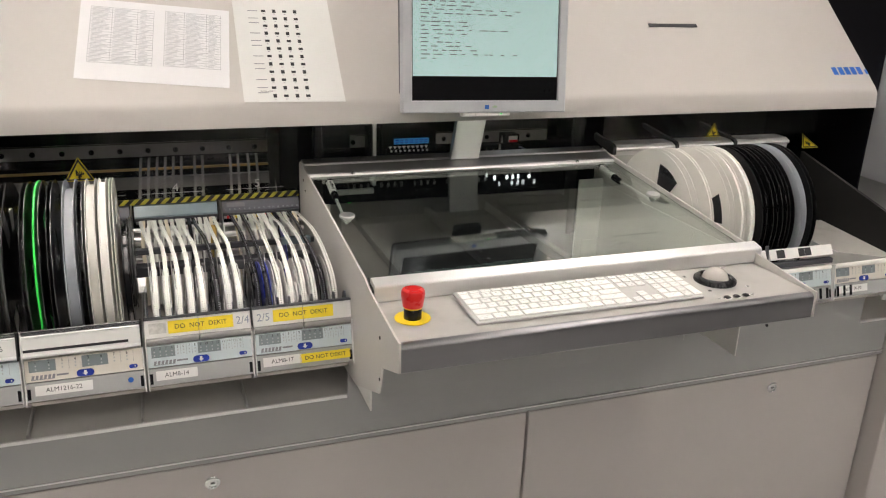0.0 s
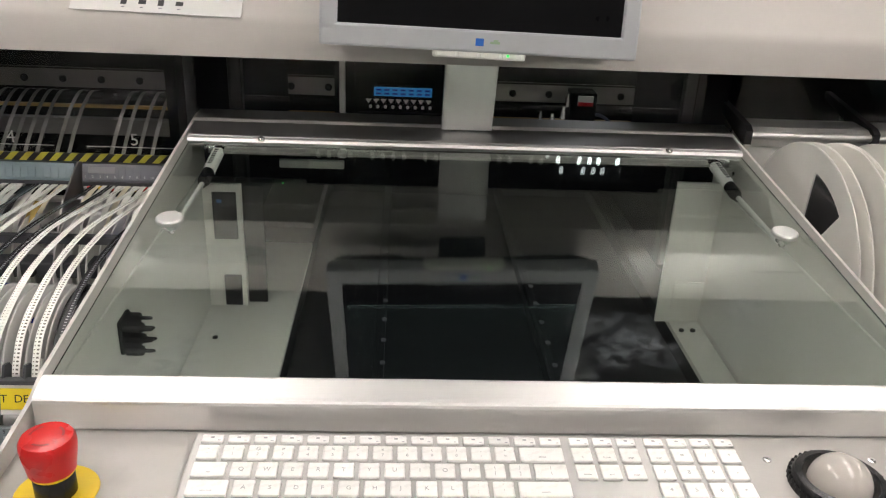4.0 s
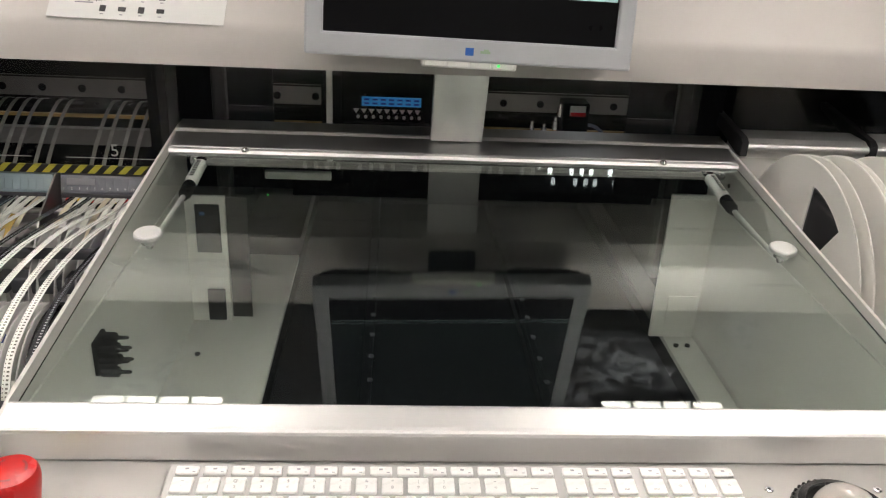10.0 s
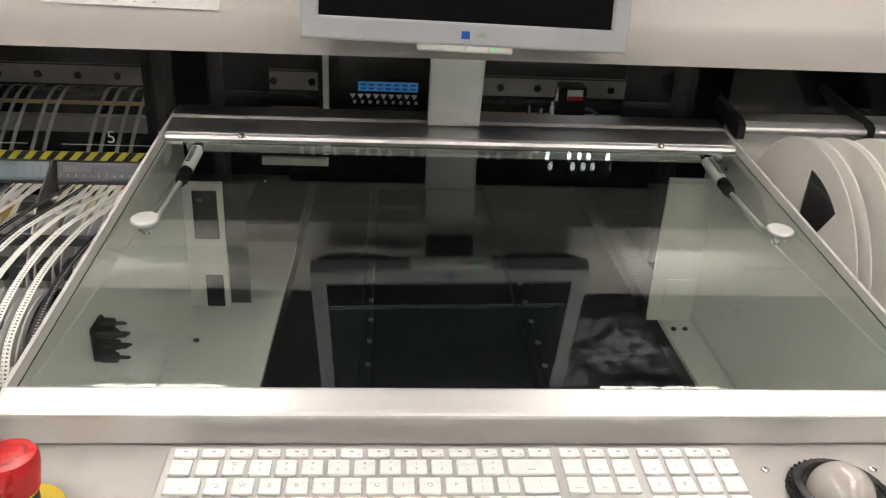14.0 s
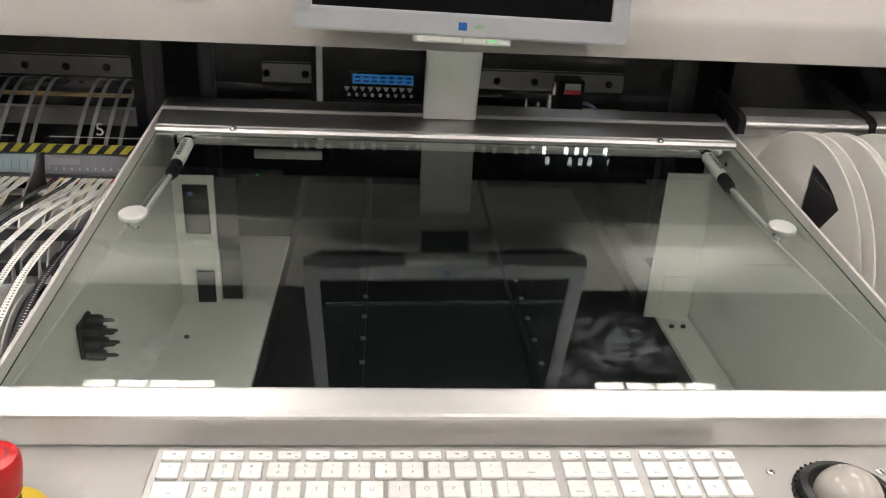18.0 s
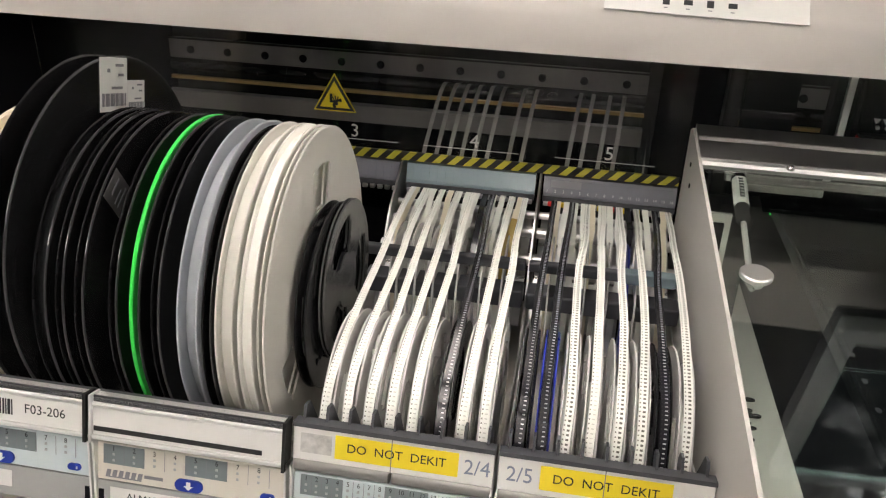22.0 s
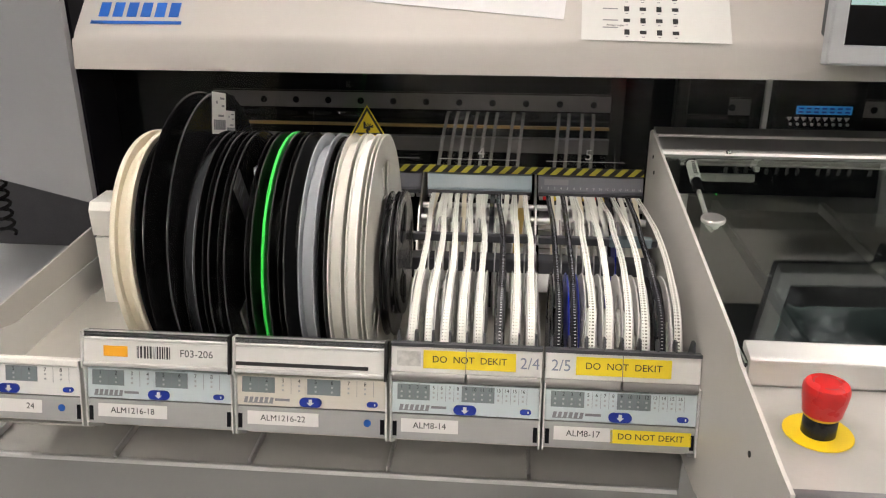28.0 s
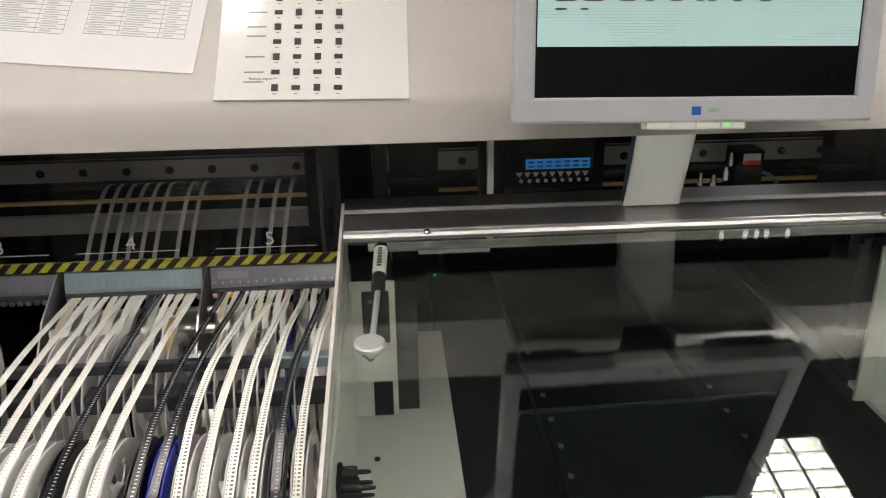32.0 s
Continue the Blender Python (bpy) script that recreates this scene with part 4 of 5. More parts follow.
        if note == "tagged":
            plate("orange_patch", -w * 0.27, 0.0935, 0.030, 0.013, 0.0004, 0.0085, M_ORANGE, hp)
            rb = random.Random(3)
            bars, x = [], -w * 0.125
            while x < w * 0.10:
                bw = rb.choice((0.0006, 0.0006, 0.0012, 0.0018))
                bars.append((x, 0.0935, bw, 0.015))
                x += bw + rb.choice((0.0008, 0.0014))
            part("barcode", bars_bm(m, bars, 0.0003, 0.0086), M_INK, hp)
            part("writing", text_bm("F03-206", 0.0125, m @ pose(w * 0.27, 0.0935, 0.0088)), M_INK, hp)
        else:
            plate("dark_slot", -w * 0.05, 0.0855, w * 0.86, 0.0045, 0.0006, 0.0085, M_INK, hp)
    if kind == "LS":
        hp = plate("label_holder", 0, 0.0995, w - 0.002, 0.033, 0.010, -0.006, M_LABELW, th, "white label strip", 0.001)
        plate("top_edge", 0, 0.1160, w - 0.001, 0.004, 0.014, -0.008, M_GREYPL, hp)
        for s in (-1, 1):
            bm = rod((s * 0.0015, 0.0778, -0.003), (s * (w / 2 - 0.002), 0.0778, -0.003), 0.0078, 20)
            bmesh.ops.transform(bm, matrix=m, verts=bm.verts)
            part("latch_bar", bm, M_LATCH, th, "satin grey latch bar", smooth=True)
        yl = plate("yellow_label", 0.004 if note == "2/4" else 0.001, 0.0995, 0.108, 0.0215, 0.0004, 0.0044, M_LABELY, hp)
        part("writing", text_bm("DO  NOT  DEKIT", 0.0112, m @ pose(0.004 if note == "2/4" else 0.001, 0.0995, 0.0049), 1.02), M_INK, yl)
        part("handwriting", text_bm(note, 0.019, m @ pose(0.074 if note == "2/4" else -0.070, 0.0985, 0.0047) @ Matrix.Shear("XY", 4, (0.15, 0)), 0.95), M_PENBLUE, hp)
        if note == "2/4":
            plate("faded_sticker", -w / 2 + 0.022, 0.0995, 0.028, 0.018, 0.0003, 0.0043, M_WORN, hp, "worn white sticker with grey scuffs")
        plate("seam", 0, 0.0995, 0.0008, 0.033, 0.0003, 0.0049, M_INKGREY, hp)
        for i in range(9):
            xx = x0 + 0.008 + (w - 0.016) * i / 8
            part("guide_fin", prism([(0.302, 0.900), (0.312, 0.918), (0.322, 0.915), (0.34, 0.88), (0.30, 0.88)], xx - 0.0012, xx + 0.0012), M_GREYPL, th)
    if kind in ("LP", "LV"):
        plate("top_lip", 0, 0.0745, w - 0.002, 0.009, 0.012, -0.008, M_WHITEPL, th, "", 0.002)
    if kind == "LV":
        for i in range(9):
            if 0.25 < i / 9 < 0.78 and tag:
                continue
            plate("vent", -w / 2 + 0.014 + i * (w - 0.028) / 8, 0.015, 0.007, 0.024, 0.0007, 0.0, M_DARK, base)
    return th


M_HOLDER = mat("satin_white_aluminium", (0.80, 0.795, 0.78), 0.40, 0.55, vary=0.03, scale=60, stretch=(0.05, 1, 1))
M_WORN = mat("worn_sticker", (0.58, 0.57, 0.55), 0.5, vary=0.35, scale=160)
M_DOT = mat("grey_membrane_dot", (0.40, 0.42, 0.42), 0.4)
M_LATCH = mat("satin_grey_latch", (0.30, 0.29, 0.28), 0.42, 0.6, vary=0.05, scale=40, stretch=(0.1, 1, 1))
M_BASE = mat("light_grey_front", (0.36, 0.36, 0.355), 0.4, vary=0.03, scale=20)
magazine(-0.925, -0.737, "LP", M_LABELW, "white feeder magazine with blue buttons, empty of reels", "24")
magazine(-0.733, -0.548, "LM", M_FACEA, "feeder magazine with pale blue keypad and orange-tagged label holder", "ALM1216-18", note="tagged")
magazine(-0.546, -0.361, "LM", M_FACEB, "feeder magazine with beige keypad and blank label holder", "ALM1216-22")
magazine(-0.358, -0.180, "LS", M_FACEA, "feeder magazine with pale blue keypad and yellow label", "ALM8-14", note="2/4", slots=16)
magazine(-0.178, 0.0, "LS", M_FACEA, "feeder magazine with pale blue keypad and two yellow labels", "ALM8-17", True, note="2/5", slots=16)
magazine(0.790, 0.940, "LV", M_FACEA, "feeder magazine with vented grey front")
magazine(0.943, 1.124, "LV", M_FACEA, "feeder magazine with vented grey front and blue buttons")
magazine(1.127, 1.308, "LV", M_FACEB, "feeder magazine with vented grey front and paper tag", "ALM   X-30")
for s, x in (("blue_dot", -0.385), ("blue_dot", -0.765)):
    solo("round_sticker", lathe([(0.0045, 0), (0.0045, 0.0004), (0, 0.0004)], 18, pose(x, 0.2755, 0.8105, 74)), M_LOGOBLUE, "small round blue sticker on magazine front", "sticker")
# empty tray on the left
tray = thing("feeder_tray", (-0.83, 0.5, 0.70), "scuffed cream metal feeder tray, empty", "tray")
part("side_wall", prism([(0.30, 0.76), (0.30, 0.855), (0.43, 0.868), (0.70, 0.882), (0.70, 0.76)], -0.93, -0.926), M_PLATE, tray)
part("floor_sheet", box(-0.926, -0.737, 0.29, 0.66, 0.774, 0.777), M_TRAY, tray)
part("rear_block", prism([(0.63, 0.777), (0.63, 0.892), (0.64, 0.893), (0.64, 0.896), (0.626, 0.897), (0.624, 0.940), (0.632, 0.952), (0.69, 0.952), (0.69, 0.777)], -0.886, -0.76, "x", 0.001), M_WHITEPL, tray, "white rear block")
rt = thing("feeder_tray", (1.4, 0.5, 0.70), "plain cream metal feeder tray, empty", "tray")
part("floor_sheet", box(1.31, 1.60, 0.30, 0.75, 0.80, 0.806), M_TRAY, rt)
part("front_edge", box(1.31, 1.60, 0.295, 0.30, 0.76, 0.806), M_PLATE, rt)
part("dark_guard", prism([(0.36, 0.83), (0.42, 0.93), (0.75, 1.02), (0.75, 0.86)], 1.42, 1.43), M_DARKSHEET, rt, "dark smoked guard plate")


# ---- reels ----
M_DULL = mat("dull_dark_label", (0.09, 0.088, 0.085), 0.5, vary=0.15, scale=60)
M_SMOKE = mat("smoke_grey_plastic", (0.10, 0.10, 0.10), 0.22, vary=0.1, scale=40, alpha=0.85)
def flange(x, R, y, z, th, style, tilt=0.0):
    """A reel flange at x: solid, or with three windows of that style."""
    r1, r2, cells = {"solid": (0.5, 0.6, 0), "win": (0.34, 0.72, 9), "thin": (0.36, 0.83, 14), "wedge": (0.37, 0.82, 7), "slit": (0.54, 0.84, 6), "notch": (0.50, 0.78, 5)}[style]
    radii = [R * k for k in (0.08, r1, r1 + (r2 - r1) * 0.18, r1 + (r2 - r1) * 0.82, r2, 0.990, 1.0)]
    seg = 72
    bm = bmesh.new()
    grid = [[[bm.verts.new((x + s * th / 2 * (0.3 if k == 6 else 1.0), y + r * math.cos(tilt + 2 * math.pi * i / seg), z + r * math.sin(tilt + 2 * math.pi * i / seg))) for s in (-1, 1)] for i in range(seg)] for k, r in enumerate(radii)]

    def solid(k, i):
        if not 0 <= k < 6:
            return False
        c = i % 24
        if 1 <= k <= 3 and c < cells:
            return k != 2 and cells > 8 and c in (0, cells - 1)
        return True
    for k in range(6):
        for i in range(seg):
            if not solid(k, i):
                continue
            j = (i + 1) % seg
            a, b, c, d = grid[k][i], grid[k + 1][i], grid[k + 1][j], grid[k][j]
            bm.faces.new((a[1], b[1], c[1], d[1]))
            bm.faces.new((d[0], c[0], b[0], a[0]))
            for near, p, q in ((solid(k + 1, i), b, c), (solid(k - 1, i), d, a), (solid(k, (i + 1) % seg), c, d), (solid(k, (i - 1) % seg), a, b)):
                if not near:
                    bm.faces.new((p[1], p[0], q[0], q[1]))
    for v in [v for v in bm.verts if not v.link_faces]:
        bm.verts.remove(v)
    return bm


def rim(x, R, y, z, th):
    """A rounded raised rim."""
    m = Matrix.Translation((x, y, z)) @ Matrix.Rotation(radians(90), 4, "Y")
    return lathe([(R * 0.985, -th), (R, -th), (R + 0.0008, -th * 0.5), (R + 0.0008, th * 0.5), (R, th), (R * 0.985, th), (R * 0.985, -th)], 72, m)


def reel(x0, x1, R, y, z, ma, mb, mcore, label, group, style="solid", core=0.6, tilt=0.3, th_=0.0022, rimmed=True, lean=0.0):
    th = thing("component_reel", ((x0 + x1) / 2, y, z - R), label, "reel", group)
    for x, m_ in ((x0, ma), (x1, mb)):
        f = part("flange", flange(x, R, y, z, th_ * 0.94, style, tilt), m_, th)
        if rimmed:
            part("rim", rim(x, R, y, z, th_), m_, f, smooth=True)
        elif m_ is M_BLACKPL and R > 0.15 and x == x1 and x < 0:
            # edge highlight put on as a paler rim, right flange only
            part("rim", rim(x, R * 0.999, y, z, 0.0009), M_RIMK, f, smooth=True)
    part("tape_winding", rod((x0 + 0.0008, y, z), (x1 - 0.0008, y, z), R * core, 48), mcore, th, smooth=True)
    hubm = rod((x0 - 0.001, y, z), (x1 + 0.001, y, z), R * 0.10, 24)
    part("hub", hubm, ma, th, smooth=True)
    if lean:
        c = Vector(((x0 + x1) / 2, y, z))
        th.rotation_euler = (0, radians(lean), 0)
        th.location = c + Matrix.Rotation(radians(lean), 3, "Y") @ Vector((0, 0, -R))
    return th


RY, RZ, RR = 0.487, 0.939, 0.165
GL = "large reels in the magazines"
K, W_, C_ = M_BLACKPL, M_WHITEPL, M_CREAMPL
reel(-0.692, -0.672, RR, RY, RZ, C_, C_, C_, "cream plastic component reel standing in magazine", GL, th_=0.0034, lean=-6, tilt=0, core=0.93)
reel(-0.664, -0.653, RR, RY, RZ, K, K, K, "black plastic component reel standing in magazine", GL, "win", lean=-6, rimmed=False)
big = reel(-0.648, -0.6205, 0.190, RY + 0.01, 0.964, K, K, K, "oversized black reel with white paper labels", GL, "win", 0.4, 1.1, rimmed=False)
m = pose(-0.6193, 0.5225, 1.1235, 90, 0, 90) @ pose(0, 0, 0, 0, 0, -14.6)
for (cx, cy, w, h) in ((0.0, 0.0, 0.051, 0.055), (0.043, -0.013, 0.035, 0.035)):
    lb = part("paper_label", slab(m, w, h, 0.0004, cx, cy, 0.0002 + 0.0004 * (cx > 0)), M_LABELW, big, "white printed paper label")
    part("print", bars_bm(m, [(cx + dx * w / 17, cy - h * 0.28, w / 50 * (1 + (dx * 7) % 3), h * 0.24) for dx in range(-7, 8)] + [(cx + w * 0.2, cy + h * 0.36, w * 0.3, h * 0.05), (cx - w * 0.2, cy + h * 0.26, w * 0.1, h * 0.07), (cx + w * 0.25, cy + h * 0.18, w * 0.2, h * 0.05), (cx + w * 0.1, cy - h * 0.06, w * 0.4, h * 0.05)], 0.0003, 0.0011), M_INKGREY, lb)
reel(-0.6095, -0.5975, RR, RY, RZ, K, K, M_FROST, "black plastic component reel with silvery tape", GL, "win", 0.86, tilt=0.9, rimmed=False)
reel(-0.587, -0.580, RR, RY, RZ, K, K, M_TAPEC, "black plastic component reel with pale tape", GL, "win", 0.8, rimmed=False)
lr = reel(-0.5685, -0.5605, RR, RY, RZ, K, K, M_TAPEW, "black plastic component reel with dull label", GL, "notch", 0.72, 3.4, rimmed=False)
dm = pose(-0.5594, 0.413, 1.046, 90, 0, 90) @ pose(0, 0, 0, 0, 0, 32)
dl = part("paper_label", slab(dm, 0.032, 0.060, 0.0004), M_DULL, lr, "dull grey printed label")
part("print", bars_bm(dm, [(-0.011 + i * 0.0032, -0.014, 0.0016 - 0.0008 * (i % 2), 0.012) for i in range(8)] + [(0.0, 0.004, 0.022, 0.0016), (-0.003, 0.010, 0.016, 0.0016), (0.002, 0.020, 0.018, 0.002)], 0.0003, 0.0006), M_INKGREY, dl)
reel(-0.5355, -0.5285, RR, RY, RZ, K, K, M_TAPEC, "black plastic component reel standing in magazine", GL, "notch", 0.75, tilt=2.6, rimmed=False)
gr = reel(-0.5140, -0.5070, RR, RY, RZ, M_GREENPL, K, K, "black component reel with one bright green flange", GL, "win", 0.5, 1.2, rimmed=False)
part("rim", rim(-0.5140, RR, RY, RZ, 0.0019), M_GREENPL, gr, "bright green rim", smooth=True)
reel(-0.4950, -0.4885, RR, RY, RZ, K, K, M_TAPEC, "black plastic component reel standing in magazine", GL, "win", tilt=2.0, rimmed=False)
reel(-0.4710, -0.4535, RR, RY, RZ, M_FROST, M_FROST, M_FROST, "frosted clear component reel with pale tape", GL, "solid", 0.9, rimmed=False)
reel(-0.4490, -0.4410, RR * 0.985, RY, RZ - 0.002, K, K, K, "black plastic component reel standing in magazine", GL, "solid", tilt=0.8, rimmed=False)
reel(-0.4355, -0.4205, RR, RY, RZ, M_CLEARWH, M_CLEARWH, M_CLEARWH, "milky clear component reel with pale tape", GL, "solid", 0.93, rimmed=False)
reel(-0.4145, -0.4025, RR, RY, RZ, W_, W_, W_, "white plastic component reel standing in magazine", GL, "solid", 0.95, rimmed=False)
reel(-0.3965, -0.3915, RR, RY, RZ, M_CLEARWH, M_CLEARWH, K, "white plastic component reel beside small dark reels", GL, "notch", 0.45, 1.25, rimmed=False)
reel(-0.3835, -0.374, 0.098, 0.478, 0.932, K, K, M_TAPEB, "small black reel with glossy dark tape", GL, "thin", 0.8, 0.5, rimmed=False)
reel(-0.3705, -0.3665, 0.086, 0.500, 0.940, M_SMOKE, M_SMOKE, M_TAPEB, "small smoke-grey reel standing in magazine", GL, "thin", 0.40, 1.3, rimmed=False)
GR = "large reels beside the console"
RY2, RZ2 = 0.562, 0.925
for x0, x1, fm, fb, cm, st, tl, co in ((0.812, 0.828, W_, W_, M_TAPEB, "wedge", 1.63, 0.80), (0.859, 0.867, W_, W_, W_, "solid", 0, 0.96), (0.911, 0.926, W_, W_, M_TAPEB, "slit", 2.50, 0.88), (0.944, 0.954, W_, W_, W_, "solid", 0, 0.97), (0.970, 0.981, W_, W_, W_, "solid", 0, 0.97), (1.005, 1.017, K, K, K, "solid", 0, 0.6), (1.036, 1.048, K, K, K, "solid", 0, 0.6), (1.063, 1.075, K, K, K, "solid", 0, 0.6), (1.085, 1.096, K, K, K, "solid", 0, 0.6), (1.117, 1.131, M_FROST, M_FROST, M_FROST, "solid", 0, 0.9), (1.150, 1.162, K, K, K, "solid", 0, 0.6)):
    col = "white" if fm is W_ else ("black" if fm is K else "frosted grey")
    reel(x0, x1, RR, RY2, RZ2, fm, fb, cm, col + " plastic component reel beside the console", GR, st, co, tl, rimmed=False)
# ribbed aluminium feed rail on the right
for x0, x1 in ((0.80, 0.985), (0.99, 1.172), (1.177, 1.36)):
    fr_ = thing("feed_rail", ((x0 + x1) / 2, 0.77, 1.03), "ribbed aluminium feed rail with black strap", "rail", "feed rails")
    part("body", prism([(0.745, 1.035), (0.745, 1.058), (0.752, 1.062), (0.80, 1.062), (0.80, 1.035)], x0, x1), M_BAR, fr_)
    part("front_rib", rod((x0, 0.743, 1.052), (x1, 0.743, 1.052), 0.006, 14), M_BAR, fr_, smooth=True)
    part("lower_face", box(x0, x1, 0.748, 0.752, 0.98, 1.035), M_GREYSHEET, fr_)
    part("strap", prism([(0.735, 1.040), (0.735, 1.060), (0.745, 1.066), (0.90, 1.085), (0.90, 1.075), (0.75, 1.040)], x0 - 0.006, x0 + 0.004), M_INK, fr_)
rk = thing("label_rack", (1.03, 0.30, 0.87), "white label rack with black squares", "label rack")
m = pose(1.035, 0.30, 0.905, 60)
bm = box(-0.088, 0.088, -0.012, 0.012, -0.006, 0.002, 0.001)
bmesh.ops.transform(bm, matrix=m, verts=bm.verts)
part("strip", bm, M_LABELW, rk)
for cx in (-0.058, 0.0, 0.018):
    part("square", slab(m, 0.022 if cx < 0 else 0.017, 0.018, 0.0005, cx, 0, 0.002), M_INK, rk)
part("under_bar", box(0.945, 1.122, 0.288, 0.300, 0.876, 0.888, 0.002), M_GREYPL, rk)
r2 = thing("label_rack", (0.87, 0.30, 0.87), "plain white label rack", "label rack")
m = pose(0.866, 0.30, 0.905, 60)
bm = box(-0.072, 0.072, -0.012, 0.012, -0.006, 0.002, 0.001)
bmesh.ops.transform(bm, matrix=m, verts=bm.verts)
part("strip", bm, M_LABELW, r2)
part("end_post", rod((0.942, 0.295, 0.875), (0.942, 0.305, 0.925), 0.004, 12), M_GREYPL, r2)


# ---- small reels, tapes and feeder heads ----
GS = "small reels in the magazines"
GT = "component tapes"
M3B = (-0.335, -0.315, -0.296, -0.276, -0.256, -0.232, -0.213, -0.194)
M3T = (-0.354, -0.332, -0.313, -0.291, -0.271, -0.244, -0.217, -0.200)
M4B = (-0.163, -0.144, -0.124, -0.104, -0.081, -0.062, -0.044, -0.025)
M4T = (-0.161, -0.137, -0.117, -0.096, -0.075, -0.054, -0.030, -0.013)
M_SPROCK = mat("sprocket_hole_shadow", (0.16, 0.15, 0.13), 0.6)
M_POCKET = mat("paper_tape_pocket", (0.60, 0.59, 0.55), 0.6)
M_FROSTW = mat("frosted_white_flange", (0.90, 0.89, 0.87), 0.25, vary=0.02, scale=30, alpha=0.72, rvary=0.02)


def tape(xb, xt, black, lab, hi=0.0, seed=0, ladder=False):
    """A carrier tape that leaves its reel and runs over to the feeder head, with sprocket holes."""
    r = random.Random(seed)
    j = lambda k: r.uniform(-k, k)
    at_ = lambda q: xb + (xt - xb) * (lambda u: u * u * (3 - 2 * u))(min(1, max(0, (q - 0.46) / 0.33)))
    pts = [(xb, 0.3125, 0.862), (xb, 0.313, 0.888), (xb, 0.320, 0.912), (at_(0.35) + j(0.001), 0.350, 0.937 + hi * 0.4), (at_(0.43) + j(0.0012), 0.43, 0.953 + hi), (at_(0.53) + j(0.0015), 0.53, 0.955 + hi), (at_(0.62) + j(0.0015), 0.62, 0.948 + hi * 0.8), (at_(0.71), 0.71, 0.938 + hi * 0.3), (xt, 0.775, 0.932), (xt, 0.80, 0.931)]
    line = smooth_line(pts, 6)
    th = thing("component_tape", (xb, 0.35, 0.86), lab, "tape", GT)
    part("strip", ribbon(line, 0.0078, 0.0005), M_TAPEB if black else M_TAPEW, th, smooth=True)
    # round holes along one edge
    bm, bp = bmesh.new(), bmesh.new()
    acc, nextd = 0.0, 0.004
    for a, b in zip(line, line[1:]):
        L = (b - a).length
        d = (b - a) / L
        side = Vector((1, 0, 0))
        side = (side - d * side.dot(d)).normalized()
        up = side.cross(d)
        while nextd < acc + L:
            c = a + d * (nextd - acc)
            for bm_, off, hw, hl in ((bm, -0.0026, 0.00055, 0.0006), (bp, 0.0009, 0.0012, 0.0009 if ladder else 0.0005)):
                o = c + side * off + up * 0.0004
                bm_.faces.new([bm_.verts.new(o + side * (sx * hw) + d * (sy * hl)) for sx, sy in ((-1, -1), (1, -1), (1, 1), (-1, 1))])
            nextd += 0.004
        acc += L
    tagged(part("sprocket_hole", bm, M_SPROCK if not black else M_DARKSHEET, th), kind="stuff")
    tagged(part("pocket", bp, (M_SPROCK if ladder else M_POCKET) if not black else M_LIGHTINK, th), kind="stuff")


for i, (xb, xt) in enumerate(zip(M3B, M3T)):
    blk = i == 5
    tape(xb, xt, blk, ("black plastic" if blk else "white paper") + " carrier tape running to feeder head", 0.0, i)
    fm = K if blk else M_FROSTW
    reel(xb - 0.0052, xb + 0.0052, 0.089, 0.4015, 0.863, fm, fm, M_TAPEB if blk else M_TAPEW, ("small black" if blk else "small frosted white") + " tape reel in magazine", GS, "thin", 0.55, i * 0.7, rimmed=False)
for i, (xb, xt) in enumerate(zip(M4B, M4T)):
    blk = i in (0, 1, 6)
    tape(xb, xt, blk, ("black plastic" if blk else "white paper") + " carrier tape running to feeder head", 0.012 if i > 1 and i != 6 else 0.004, 20 + i, i in (2, 4, 5, 7))
    fm = K if i in (0, 6) else (M_BLUEPL if i == 1 else M_FROSTW)
    reel(xb - 0.0058, xb + 0.0058, 0.089, 0.4015, 0.863, fm, fm, M_TAPEB if blk else M_TAPEW, {0: "small black", 6: "small black", 1: "small blue"}.get(i, "small frosted white") + " tape reel in magazine", GS, "solid" if i == 1 else "thin", 0.5, i * 0.9, rimmed=False)
# lower tier of tapes behind the bars
for base, tops in ((M3T, M3B), (M4T, M4B)):
    lo, hi_ = min(base), max(base)
    for i in range(13):
        x = lo + (hi_ - lo) * (i + 0.45) / 13
        rr_ = random.Random(i + int(lo * 1000))
        th = thing("component_tape", (x, 0.7, 0.80), ("black plastic" if i == 8 else "white paper") + " carrier tape from lower reel", "tape", GT)
        line = smooth_line([(x, 0.80, 0.931), (x, 0.76, 0.931), (x + rr_.uniform(-0.003, 0.003), 0.72, 0.926), (x + rr_.uniform(-0.004, 0.004), 0.67, 0.905), (x, 0.64, 0.84), (x, 0.64, 0.79)], 5)
        part("strip", ribbon(line, 0.0078, 0.0005), M_TAPEB if i == 8 else (M_TAPEW if i % 4 else M_CREAMPL), th, smooth=True)
# rear reels, faint behind the bars
for i, x in enumerate((-0.34, -0.318, -0.296, -0.268, -0.24, -0.205, -0.15, -0.118, -0.092, -0.06)):
    reel(x - 0.005, x + 0.005, 0.078, 0.665, 0.850, M_BLUEPL if i == 9 else M_FROSTW, M_FROSTW, M_TAPEW, "small frosted white reel behind the bars", GS, "thin", 0.5, rimmed=False)


